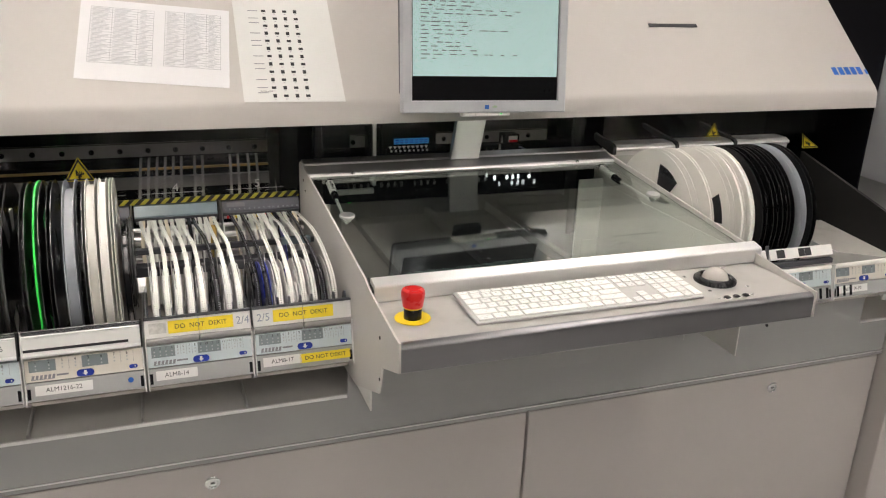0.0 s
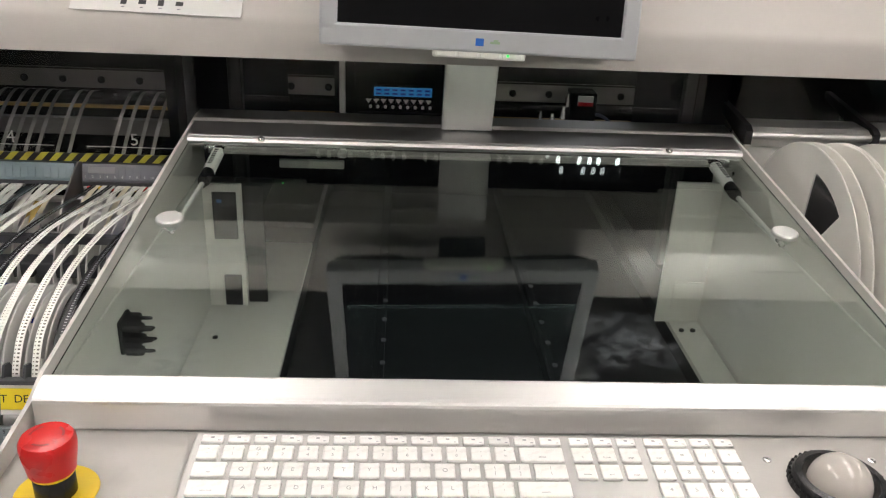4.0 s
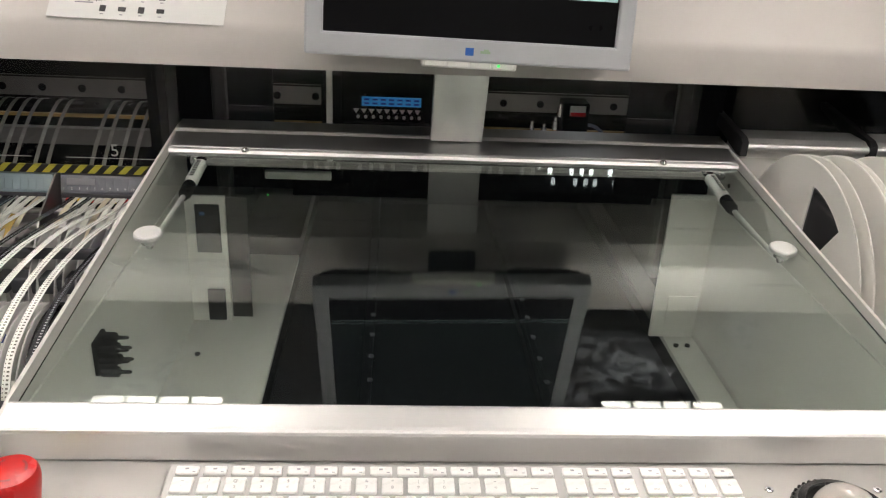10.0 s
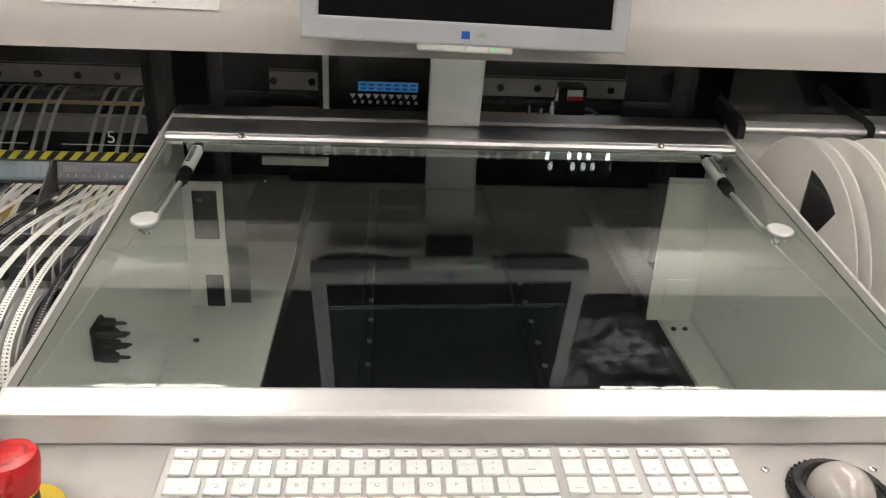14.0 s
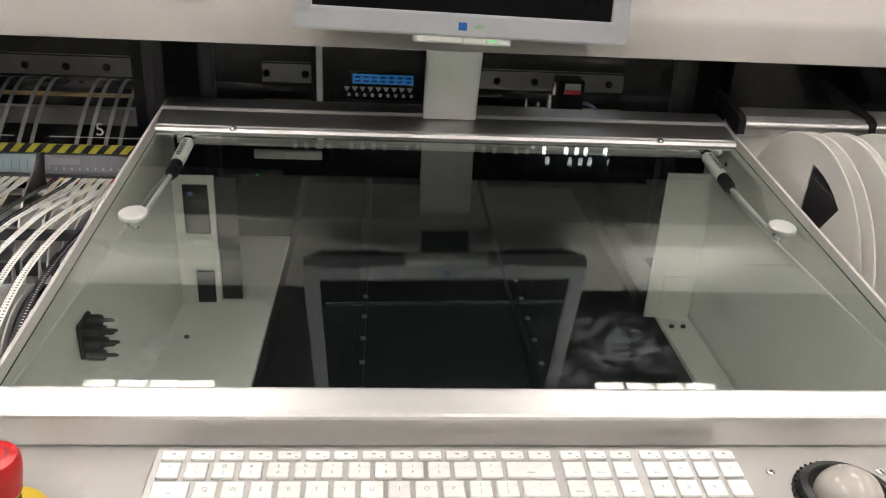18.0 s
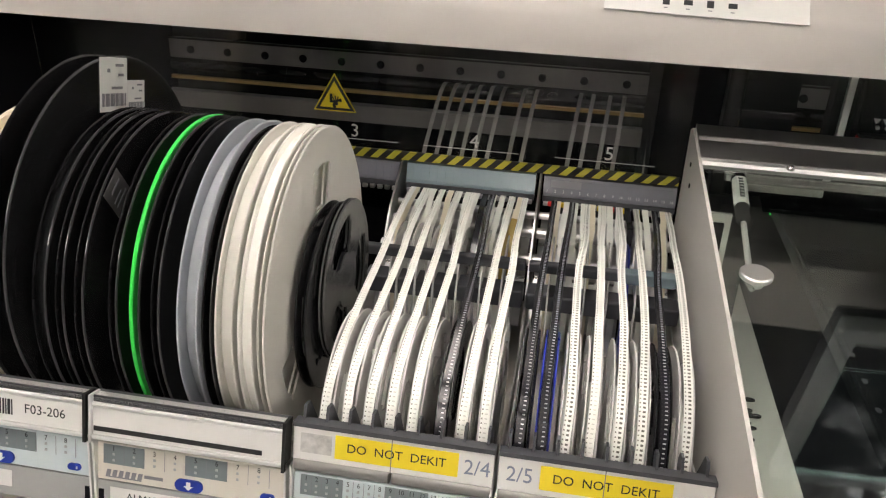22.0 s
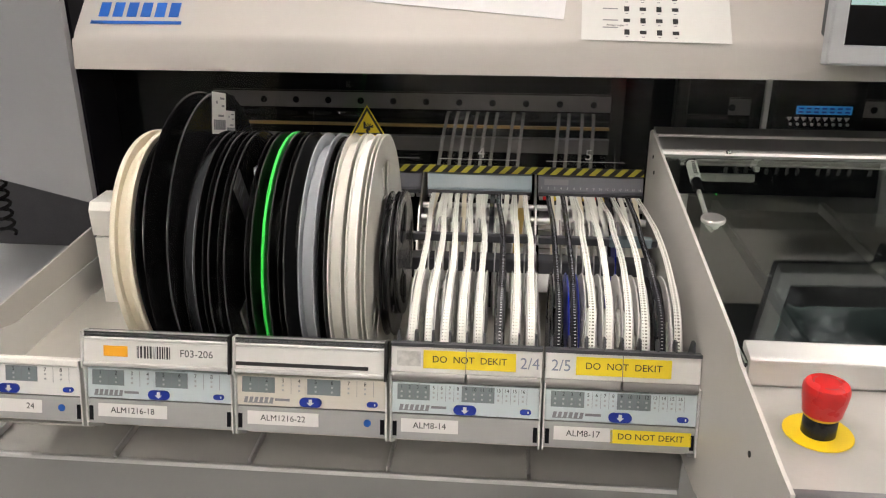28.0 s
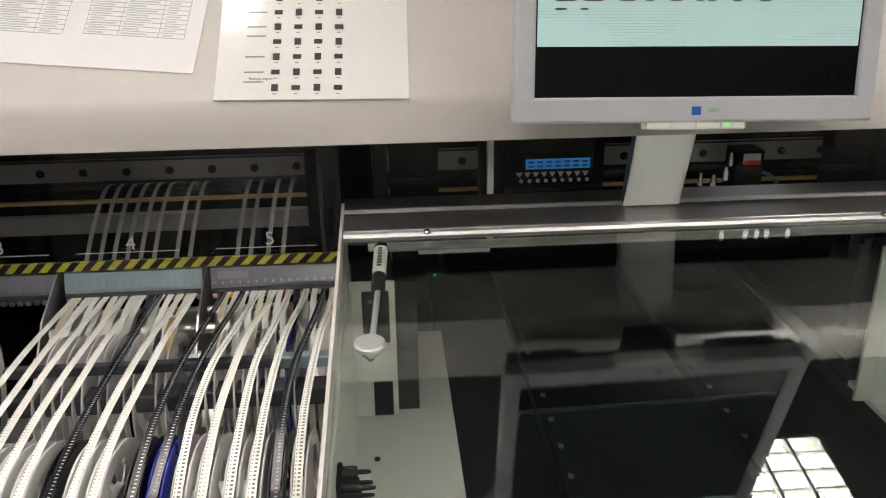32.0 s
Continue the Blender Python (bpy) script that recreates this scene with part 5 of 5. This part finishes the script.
def feeder_head(x0, x1, body, lab, z0=0.934, z1=0.962, nums=False):
    """A translucent ridged cover at the rear end of a magazine."""
    th = thing("tape_feeder", ((x0 + x1) / 2, 0.81, z0), lab, "feeder", "tape feeders")
    part("cover", prism([(0.790, z0), (0.789, z0 + 0.006), (0.796, z1), (0.83, z1 + 0.004), (0.85, z0)], x0, x1), body, th)
    n = 16
    for i in range(n):
        x = x0 + (x1 - x0) * (i + 0.5) / n
        part("ridge", prism([(0.7885, z0 + 0.007), (0.7945, z1 - 0.004), (0.796, z1 - 0.004), (0.79, z0 + 0.006)], x - (x1 - x0) / n * 0.38, x + (x1 - x0) / n * 0.38), body, th)
    part("lower_bar", box(x0, x1, 0.786, 0.80, z0 - 0.006, z0 + 0.002, 0.001), M_GREYPL, th)
    for i in range(n):
        x = x0 + (x1 - x0) * (i + 0.5) / n
        part("inlet", box(x - 0.0035, x + 0.0035, 0.783, 0.79, z0 - 0.010, z0 - 0.004, 0.0008), M_STRIP, th)
    if nums:
        fm_ = pose((x0 + x1) / 2, 0.7890, z0 + 0.010, 76)
        for i in range(n):
            part("numeral", text_bm(str(i + 1), 0.0055, fm_ @ pose((i + 0.5 - n / 2) * (x1 - x0) / n, 0, 0.0012)), M_LIGHTINK, th)
    return th


feeder_head(-0.366, -0.189, M_BLOCKA, "blue-grey translucent tape feeder cover")
h5 = feeder_head(-0.178, -0.004, M_BLOCKB, "smoke-grey translucent tape feeder cover with small label", nums=True)
part("small_label", prism([(0.7875, 0.950), (0.7915, 0.959), (0.7925, 0.9585), (0.789, 0.950)], -0.168, -0.128), M_INKGREY, h5)
for i, c in enumerate((M_RED, M_YELLOW, M_RED, M_LABELW, M_YELLOW, M_RED, M_YELLOW, M_YELLOW, M_LABELW, M_YELLOW)):
    part("colour_tab", box(-0.170 + i * 0.0165, -0.164 + i * 0.0165, 0.780, 0.786, 0.925, 0.931, 0.001), c, h5)
feeder_head(-0.545, -0.376, M_BLOCKB, "smoke-grey translucent tape feeder cover")
feeder_head(-0.73, -0.56, M_BLOCKB, "smoke-grey translucent tape feeder cover")
feeder_head(-0.90, -0.745, M_BLOCKB, "smoke-grey translucent tape feeder cover")
# cross bars over the small reels
for x0, x1, sp in ((-0.376, -0.184, 0), (-0.180, -0.004, 1)):
    th = thing("guide_rack", ((x0 + x1) / 2, 0.62, 0.87), "dark translucent guide bars across the magazine", "rack", "guide racks")
    part("upper_bar", box(x0, x1, 0.612, 0.624, 0.912, 0.924, 0.002), M_GREYPL, th)
    part("lower_bar", box(x0, x1, 0.600, 0.630, 0.868, 0.890, 0.003), M_GREYPL, th)
    part("rod", rod((x0, 0.69, 0.888), (x1, 0.69, 0.888), 0.008, 14), M_ALU, th, smooth=True)
    part("rod", rod((x0, 0.735, 0.905), (x1, 0.735, 0.905), 0.007, 14), M_ALU, th, smooth=True)
    part("rod", rod((x0, 0.765, 0.917), (x1, 0.765, 0.917), 0.005, 14), M_ALU, th, smooth=True)
    part("back_sheet", prism([(0.64, 0.82), (0.70, 0.868), (0.79, 0.905), (0.79, 0.902), (0.70, 0.865), (0.642, 0.818)], x0 + 0.004, x1 - 0.004), M_ALU, th)
    if sp:
        part("blue_segment", box(-0.075, -0.012, 0.610, 0.626, 0.911, 0.9255, 0.002), M_BLOCKA, th)
for x in (-0.372, -0.1825):
    th = thing("steel_divider", (x, 0.79, 0.80), "thin steel divider between feeder heads", "divider", "dividers")
    part("blade", prism([(0.60, 0.80), (0.72, 0.93), (0.79, 0.965), (0.83, 0.965), (0.83, 0.80)], x - 0.0012, x + 0.0012), M_STRIP, th)
# peeled cover films rising behind the clear cover
for x in (-0.352, -0.334, -0.316, -0.298, -0.280, -0.262, -0.232, -0.214, -0.150, -0.132, -0.108, -0.088, -0.045):
    th = thing("cover_film", (x, 0.85, 0.93), "thin peeled cover film strip", "film", "cover films")
    line = smooth_line([(x - 0.002, 0.83, 0.945), (x + 0.002, 0.866, 0.984), (x + 0.006, 0.908, 1.018), (x + 0.009, 0.945, 1.034), (x + 0.010, 0.975, 1.028)], 5)
    part("strip", ribbon(line, 0.006, 0.0003), M_FILM, th, smooth=True)


# ---- keyboard ----
kb = thing("keyboard", (0, 0, 0), "slim aluminium keyboard with white keys, slightly soiled", "keyboard")
part("body", box(0, 0.430, 0, 0.1135, 0, 0.0055, 0.002, 3), M_KEYBODY, kb)
U, V = 0.01905, 0.0188
KEYMESH = {}


def key(cx, cy, w, h, legend="", small=False, sub=""):
    w, h = round(w, 5), round(h, 5)
    if (w, h) not in KEYMESH:
        bm = box(-w / 2, w / 2, -h / 2, h / 2, 0, 0.003, 0.0011, 2)
        bmesh.ops.recalc_face_normals(bm, faces=bm.faces)
        me = bpy.data.meshes.new("key")
        bm.to_mesh(me)
        bm.free()
        me.materials.append(M_KEY)
        KEYMESH[(w, h)] = me
    ob = new("key", KEYMESH[(w, h)])
    ob.parent = kb
    ob.location = (cx, cy, 0.0052)
    if legend:
        lg = text_bm(legend, 0.0026 if len(legend) > 1 else (0.0042 if sub else 0.0056), pose(0, -0.0028 if sub else -0.0002, 0.0031), 0.95, 0.0001)
        if len(legend) > 1:
            bmesh.ops.translate(lg, verts=lg.verts, vec=(0, -h / 2 + 0.0045, 0))
        if sub:
            add(lg, text_bm(sub, 0.0042, pose(0, 0.0034, 0.0031), 0.95, 0.0001))
        bmesh.ops.translate(lg, verts=lg.verts, vec=(cx, cy, 0.0052))
        part("legend", lg, M_KEYINK, ob)
    elif small:
        bmx = bars_bm(Matrix.Translation((cx, cy, 0.0083)), [(0, 0.0006, 0.0028, 0.0018), (w / 2 - 0.003, -h / 2 + 0.0018, 0.0022, 0.0008)], 0.0001)
        part("legend", bmx, M_KEYINK, ob)


def row(y, items, h=V - 0.0033, x=0.0045):
    for it in items:
        wu, lg = it[0], it[1]
        w = wu * U
        key(x + w / 2, y, w - 0.0033, h, lg, not lg, it[2] if len(it) > 2 else "")
        x += w


y0 = 0.0135
rows_ = [
    [(1.5, "control"), (1.25, "option"), (1.5, "command"), (6.25, " "), (1.5, "command"), (1.25, "option"), (1.75, "control")],
    [(2.25, "shift")] + [(1, c) for c in "ZXCVBNM"] + [(1, ",", "<"), (1, ".", ">"), (1, "/", "?")] + [(2.75, "shift")],
    [(1.75, "caps lock")] + [(1, c) for c in "ASDFGHJKL"] + [(1, ";", ":"), (1, "'", '"')] + [(2.25, "return")],
    [(1.5, "tab")] + [(1, c) for c in "QWERTYUIOP"] + [(1, "[", "{"), (1, "]", "}"), (1.5, "\\", "|")],
    [(1, "`", "~"), (1, "1", "!"), (1, "2", "@"), (1, "3", "#"), (1, "4", "$"), (1, "5", "%"), (1, "6", "^"), (1, "7", "&"), (1, "8", "*"), (1, "9", "("), (1, "0", ")"), (1, "-", "_"), (1, "=", "+"), (2, "delete")],
]
for i, r_ in enumerate(rows_):
    row(y0 + i * V, r_)
yf = y0 + 5 * V - 0.0035
row(yf, [(15 / 14, "")] * 14, 0.0088)
NX, PX = 0.0045 + 15 * U + 0.0035, 0.0045 + 18 * U + 0.0070
row(yf, [(1, "")] * 3, 0.0088, NX)
row(yf, [(1, "")] * 4, 0.0088, PX)
row(y0 + 4 * V, [(1, "fn"), (1, "home"), (1, "page")], x=NX)
row(y0 + 3 * V, [(1, "delete"), (1, "end"), (1, "page")], x=NX)
key(NX + 1.5 * U, y0 + V, U - 0.0028, V - 0.0028, "", True)
for k in range(3):
    key(NX + (k + 0.5) * U, y0, U - 0.0028, V - 0.0028, "", True)
row(y0 + 4 * V, [(1, "clear"), (1, "="), (1, "/"), (1, "*")], x=PX)
row(y0 + 3 * V, [(1, "7"), (1, "8"), (1, "9"), (1, "-")], x=PX)
row(y0 + 2 * V, [(1, "4"), (1, "5"), (1, "6"), (1, "+")], x=PX)
row(y0 + V, [(1, "1"), (1, "2"), (1, "3")], x=PX)
row(y0, [(2, "0"), (1, ".")], x=PX)
key(PX + 3.5 * U, y0 + 0.5 * V, U - 0.0028, 2 * V - 0.0028, "enter")
part("foot", box(0.02, 0.41, 0.095, 0.108, -0.006, 0.001, 0.002), M_WHITEPL, kb)
kb.matrix_basis = pose(0.1395, 0.034, 0.9526, 3.4)

# ---- emergency stop ----
EX, EY = 0.051, 0.091
es = thing("emergency_stop", (EX, EY, 0.952), "red mushroom emergency stop button on yellow disc", "emergency stop")
part("yellow_disc", lathe([(0, 0.0003), (0.029, 0.0003), (0.0295, 0.001), (0.029, 0.0016), (0, 0.0016)], 48, pose(EX, EY, 0.952)), M_YELLOW, es, smooth=True)
part("collar", lathe([(0, 0.0016), (0.0145, 0.0016), (0.0145, 0.017), (0.0135, 0.019), (0, 0.019)], 36, pose(EX, EY, 0.952)), M_BLACKPL, es, smooth=True)
part("ring", lathe([(0.0138, 0.019), (0.015, 0.0195), (0.015, 0.022), (0.0138, 0.0225), (0.0138, 0.019)], 36, pose(EX, EY, 0.952)), M_YELLOW, es, smooth=True)
part("button", lathe([(0, 0.0225), (0.0165, 0.0225), (0.0172, 0.028), (0.0186, 0.036), (0.0194, 0.043), (0.0191, 0.0475), (0.0175, 0.0502), (0.012, 0.0512), (0, 0.0515)], 48, pose(EX, EY, 0.952)), M_RED, es, "worn red push button", smooth=True)
am = pose(EX, EY, 1.0036)
arr = bmesh.new()
for k in range(3):
    for s in range(8):
        a = k * 2.094 + s * 0.13
        q = [(0.0105 * math.cos(a), 0.0105 * math.sin(a)), (0.0122 * math.cos(a), 0.0122 * math.sin(a)), (0.0122 * math.cos(a + 0.13), 0.0122 * math.sin(a + 0.13)), (0.0105 * math.cos(a + 0.13), 0.0105 * math.sin(a + 0.13))]
        arr.faces.new([arr.verts.new(am @ Vector((u, v, -0.0002))) for u, v in q])
M_REDDK = mat("worn_dark_red_ink", (0.34, 0.015, 0.015), 0.5)
part("turn_arrow", arr, M_REDDK, es)

# ---- trackball ----
TX, TY = 0.643, 0.102
tb = thing("trackball", (TX, TY, 0.952), "milky trackball in a black serrated ring", "trackball")
ring = lathe([(0.024, 0.001), (0.026, 0.008), (0.029, 0.0105), (0.034, 0.0095), (0.0375, 0.005), (0.038, 0.0), (0.024, 0.0), (0.024, 0.001)], 60, pose(TX, TY, 0.952))
part("ring", ring, M_BLACKPL, tb, smooth=True)
for k in range(40):
    a = 2 * math.pi * k / 40
    part("tooth", rod((TX + 0.0372 * math.cos(a), TY + 0.0372 * math.sin(a), 0.9525), (TX + 0.0368 * math.cos(a), TY + 0.0368 * math.sin(a), 0.9582), 0.0016, 6), M_BLACKPL, tb)
ball = lathe([(0.0245 * math.cos(b), 0.003 + 0.0245 * math.sin(b)) for b in [math.pi * i / 32 for i in range(-6, 16)]] + [(0, 0.0275)], 48, pose(TX, TY, 0.952))
part("ball", ball, M_BALL, tb, smooth=True)
for x in (0.612, 0.632, 0.652):
    bt = thing("push_button", (x, 0.026, 0.952), "small round black push button", "button", "console buttons")
    part("cap", lathe([(0, 0.0003), (0.0062, 0.0003), (0.0062, 0.002), (0.005, 0.0032), (0, 0.0036)], 24, pose(x, 0.026, 0.952)), M_BLACKPL, bt, smooth=True)
    part("bezel", lathe([(0.0062, 0), (0.0078, 0), (0.0076, 0.0012), (0.0062, 0.0014), (0.0062, 0)], 24, pose(x, 0.026, 0.952)), M_STEEL, bt, smooth=True)
for x, y in ((0.599, 0.134), (0.687, 0.134), (0.602, 0.062), (0.684, 0.062), (0.598, 0.027), (0.668, 0.027)):
    sc_ = part("panel_screw", lathe([(0, 0.0), (0.0035, 0.0), (0.0034, 0.001), (0.002, 0.0014), (0, 0.0012)], 14, pose(x, y, 0.9521)), M_STEEL, con, smooth=True)
    part("socket", rod((x, y, 0.9525), (x, y, 0.9536), 0.0013, 6), M_INK, sc_)
part("pin", rod((0.357, 0.155, 0.952), (0.357, 0.155, 0.956), 0.0018, 8), M_INK, con)

# ---- papers on the hood ----
p2 = thing("instruction_sheet", (-0.02, 0.72, 1.2), "laminated white sheet with rows of small package symbols", "paper")
m = on_hood(-0.0205, 1.1985, -1.2, 0.0014)
part("sheet", slab(m, 0.216, 0.297, 0.0008, 0, 0.1485), M_LAMIN, p2)
rs = []
tx = []
for r in range(12):
    y = 0.016 + r * 0.0215
    sh = 0.0
    for c in range(4):
        tall = (r + c) % 2 == 0
        rs.append((-0.042 + c * 0.0235 + sh, y, 0.0075 if tall else 0.0095, 0.0095 if tall else 0.0065))
        tx.append((-0.042 + c * 0.0235 + sh, y - 0.0085, 0.004, 0.0012))
    tx.append((-0.066 + sh, y + (0.008 if r % 3 == 0 else 0.0), 0.022, 0.0018))
for r_1 in rs:
    part("symbol", bars_bm(m, [r_1], 0.0002, 0.0009), M_INK, p2)
part("print", bars_bm(m, tx, 0.0002, 0.0009), M_INKGREY, p2)
part("caption", text_bm("Package angles:", 0.0046, m @ pose(-0.058, 0.0285, 0.0009), 0.95), M_INK, p2)
p1 = thing("list_sheet", (-0.3, 0.75, 1.24), "white paper sheet with two printed tables", "paper")
m = on_hood(-0.304, 1.2380, -6.0, 0.001)
part("sheet", slab(m, 0.302, 0.214, 0.0005, 0, 0.105), M_PAPER, p1)
for bx0, bw, by0 in ((-0.130, 0.125, 0.042), (0.018, 0.115, 0.045)):
    ln, tx = [], []
    nr = 22
    for r in range(nr + 1):
        ln.append((bx0 + bw / 2, by0 + r * 0.0068, bw, 0.0005))
    for c in (0, 0.34, 0.74, 1.0):
        ln.append((bx0 + bw * c, by0 + nr * 0.0034, 0.0005, nr * 0.0068))
    rt_ = random.Random(int(bw * 1e4))
    for r in range(nr):
        for c0, c1 in ((0.03, 0.31), (0.37, 0.70), (0.78, 0.95)):
            w = bw * (c1 - c0) * rt_.uniform(0.5, 1.0)
            tx.append((bx0 + bw * c0 + w / 2, by0 + (r + 0.5) * 0.0068, w, 0.0022))
    tagged(part("table_grid", bars_bm(m, ln, 0.0002, 0.0006), M_INKGREY, p1), kind="stuff")
    part("print", bars_bm(m, tx, 0.0002, 0.0006), M_LIGHTINK, p1)

# ---- inside the machine, seen through the panes ----
hd = thing("placement_unit", (0.33, 1.25, 0.98), "dark placement head with a lit blue display", "machine head")
part("box", box(0.222, 0.366, 0.886, 0.965, 1.012, 1.128, 0.003), M_DARK, hd)
part("bezel", box(0.248, 0.349, 0.882, 0.886, 1.054, 1.076, 0.001), M_BLACKPL, hd)
disp = part("display", box(0.253, 0.344, 0.8805, 0.882, 1.058, 1.072), M_LCDBLUE, hd, "lit blue display")
part("display_text", bars_bm(pose(0.2985, 0.8803, 1.065, 90), [(-0.038 + i * 0.0127, dy, 0.008, 0.0028) for i in range(7) for dy in (-0.003, 0.003)], 0.0003), M_BTNBLUE, disp)
for i in range(9):
    x = 0.2445 + i * 0.0118
    part("symbol", prism([(x - 0.0045, 1.052), (x + 0.0045, 1.052), (x, 1.045)], 0.8835, 0.8858, "y"), M_LABELW, hd)
    part("knob", rod((x + 0.003, 0.8858, 1.040), (x + 0.003, 0.8825, 1.040), 0.0026, 10), M_LABELW, hd)
part("shelf", box(0.225, 0.363, 0.872, 0.886, 1.028, 1.032), M_DARKSHEET, hd)
part("red_clip", box(0.224, 0.232, 0.880, 0.888, 1.020, 1.028, 0.001), M_RED, hd)
part("pale_bar", box(0.100, 0.205, 0.890, 0.898, 0.928, 0.942, 0.002), M_GREYSHEET, hd, "pale metal bar under the head")
part("bracket", box(0.190, 0.222, 0.898, 0.930, 0.932, 1.10, 0.003), M_DARK, hd)
post = thing("guide_post", (0.2035, 0.885, 1.0), "slim pale metal upright post", "post")
part("post", box(0.199, 0.208, 0.882, 0.892, 0.95, 1.145, 0.001), M_ALUARM, post)
cb = thing("cable_loop", (0.62, 0.93, 1.0), "thin blue air hose loop", "cable")
part("hose", tube(smooth_line([(0.59, 0.94, 0.99), (0.60, 0.93, 1.018), (0.622, 0.93, 1.026), (0.645, 0.935, 1.012), (0.652, 0.94, 0.985)], 6), 0.0028), M_PENBLUE, cb, smooth=True)
vl = thing("valve_block", (0.60, 0.93, 1.0), "small valve block with red and white label", "valve")
part("body", box(0.575, 0.618, 0.925, 0.965, 1.00, 1.062, 0.002), M_DARK, vl)
part("label", box(0.586, 0.611, 0.9225, 0.925, 1.042, 1.058), M_LABELW, vl)
part("red_band", box(0.586, 0.611, 0.921, 0.9225, 1.042, 1.048), M_RED, vl)
for x, z, r in ((0.572, 1.052, 0.005), (0.566, 1.030, 0.006), (0.548, 1.018, 0.005), (0.528, 1.022, 0.004)):
    f = rod((x, 0.935, z - 0.014), (x, 0.935, z), r, 12)
    add(f, rod((x, 0.935, z), (x, 0.935, z + 0.006), r * 0.6, 10))
    part("fitting", f, M_STEEL, vl, smooth=True)

# ---- beyond the left end ----
tbk = thing("side_table", (-1.7, 0.6, 0.0), "pale grey table beyond the machine", "table")
part("top", box(-2.4, -1.02, 0.30, 0.93, 0.72, 0.75, 0.004), M_TABLE, tbk)
for x in (-2.35, -1.30):
    for y in (0.34, 0.89):
        part("leg", box(x - 0.02, x + 0.02, y - 0.02, y + 0.02, 0, 0.72), M_STEEL, tbk)
coil = thing("coiled_cable", (-1.25, 1.2, 0.8), "black coiled cable hanging beside the machine", "cable")
part("coil", tube([(-1.355 + 0.016 * math.cos(a * 0.7), 1.10 + 0.016 * math.sin(a * 0.7), 0.70 + a * 0.0026) for a in range(0, 120)], 0.004, 6), M_BLACKPL, coil, smooth=True)
scn = thing("partition", (-2.0, 1.68, 0.0), "dark grey office partition", "partition")
part("panel", box(-3.6, -0.95, 1.66, 1.70, 0.03, 1.5, 0.004), M_DKFAB, scn)
part("foot", box(-3.6, -0.95, 1.63, 1.73, 0.0, 0.03), M_STEEL, scn)


# ---- board conveyor in the pit under the lid ----
cv = thing("board_conveyor", (0.4, 0.95, 0.70), "pair of dark board conveyor rails inside the machine", "conveyor")
for x in (0.271, 0.524):
    # rails and belts share the pit's near-black, its darkness put in the colour
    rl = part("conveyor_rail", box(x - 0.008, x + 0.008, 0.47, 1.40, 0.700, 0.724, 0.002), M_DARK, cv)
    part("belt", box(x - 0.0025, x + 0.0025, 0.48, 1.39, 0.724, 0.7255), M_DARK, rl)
    for i in range(14):
        y = 0.50 + i * 0.064
        part("bolt", lathe([(0.0052, 0), (0.0052, 0.0012), (0.0030, 0.0016), (0, 0.0012)], 14, pose(x + 0.0052, y, 0.724)), M_GREYPL, rl)
part("inspection_plate", box(0.731, 0.776, 0.7425, 0.7448, 0.759, 0.808, 0.0008), M_GREYSHEET, con)
# added strip under the glass, drawing the light band mirrored below the rear trim
part("light_band_strip", prism([(0.687, 1.0160), (0.687, 1.0195), (0.703, 1.0215), (0.703, 1.0180)], 0.055, 0.730), M_RAIL, con)

# head's small lit lamps on an added bar under the hood, mirrored in lid
lb_ = thing("lamp_bar", (0.62, 0.95, 1.18), "added dark bar with small lit lamps under the hood", "lamp bar")
part("bar", box(0.14, 0.74, 0.885, 0.974, 1.186, 1.215, 0.002), M_DARK, lb_)
dome = [(0.0, -0.0036), (0.0022, -0.0030), (0.0034, -0.0012), (0.0036, 0.0), (0.0036, 0.010), (0.0, 0.010)]
for x in (0.574, 0.612, 0.630, 0.646, 0.680):
    part("lamp", lathe(dome, 14, pose(x, 0.950, 1.178)), M_LEDW, lb_, smooth=True)
    # dim dome that stands in for the lamp's second reflection
    part("lamp", lathe(dome, 14, pose(x, 0.915, 1.178)), M_LEDGHOST, lb_, smooth=True)
part("lamp", lathe(dome, 14, pose(0.558, 0.968, 1.178)), M_LEDGHOST, lb_, smooth=True)
for k in range(22):
    if k % 5 != 4:
        part("knob", lathe(dome, 12, pose(0.155 + k * 0.0185, 0.945, 1.178)), M_GREYSHEET, lb_, smooth=True)
# amber splice film on one of the tapes
M_AMBER = mat("amber_film", (0.50, 0.36, 0.12), 0.2, vary=0.1, scale=60, alpha=0.85)
am_ = thing("splice_film", (-0.210, 0.67, 0.89), "amber film strip stuck on a carrier tape", "film")
part("strip", ribbon(smooth_line([(-0.205, 0.70, 0.938), (-0.208, 0.675, 0.928), (-0.211, 0.655, 0.910), (-0.212, 0.648, 0.888), (-0.212, 0.648, 0.870)], 5), 0.012, 0.0006), M_AMBER, am_, smooth=True)
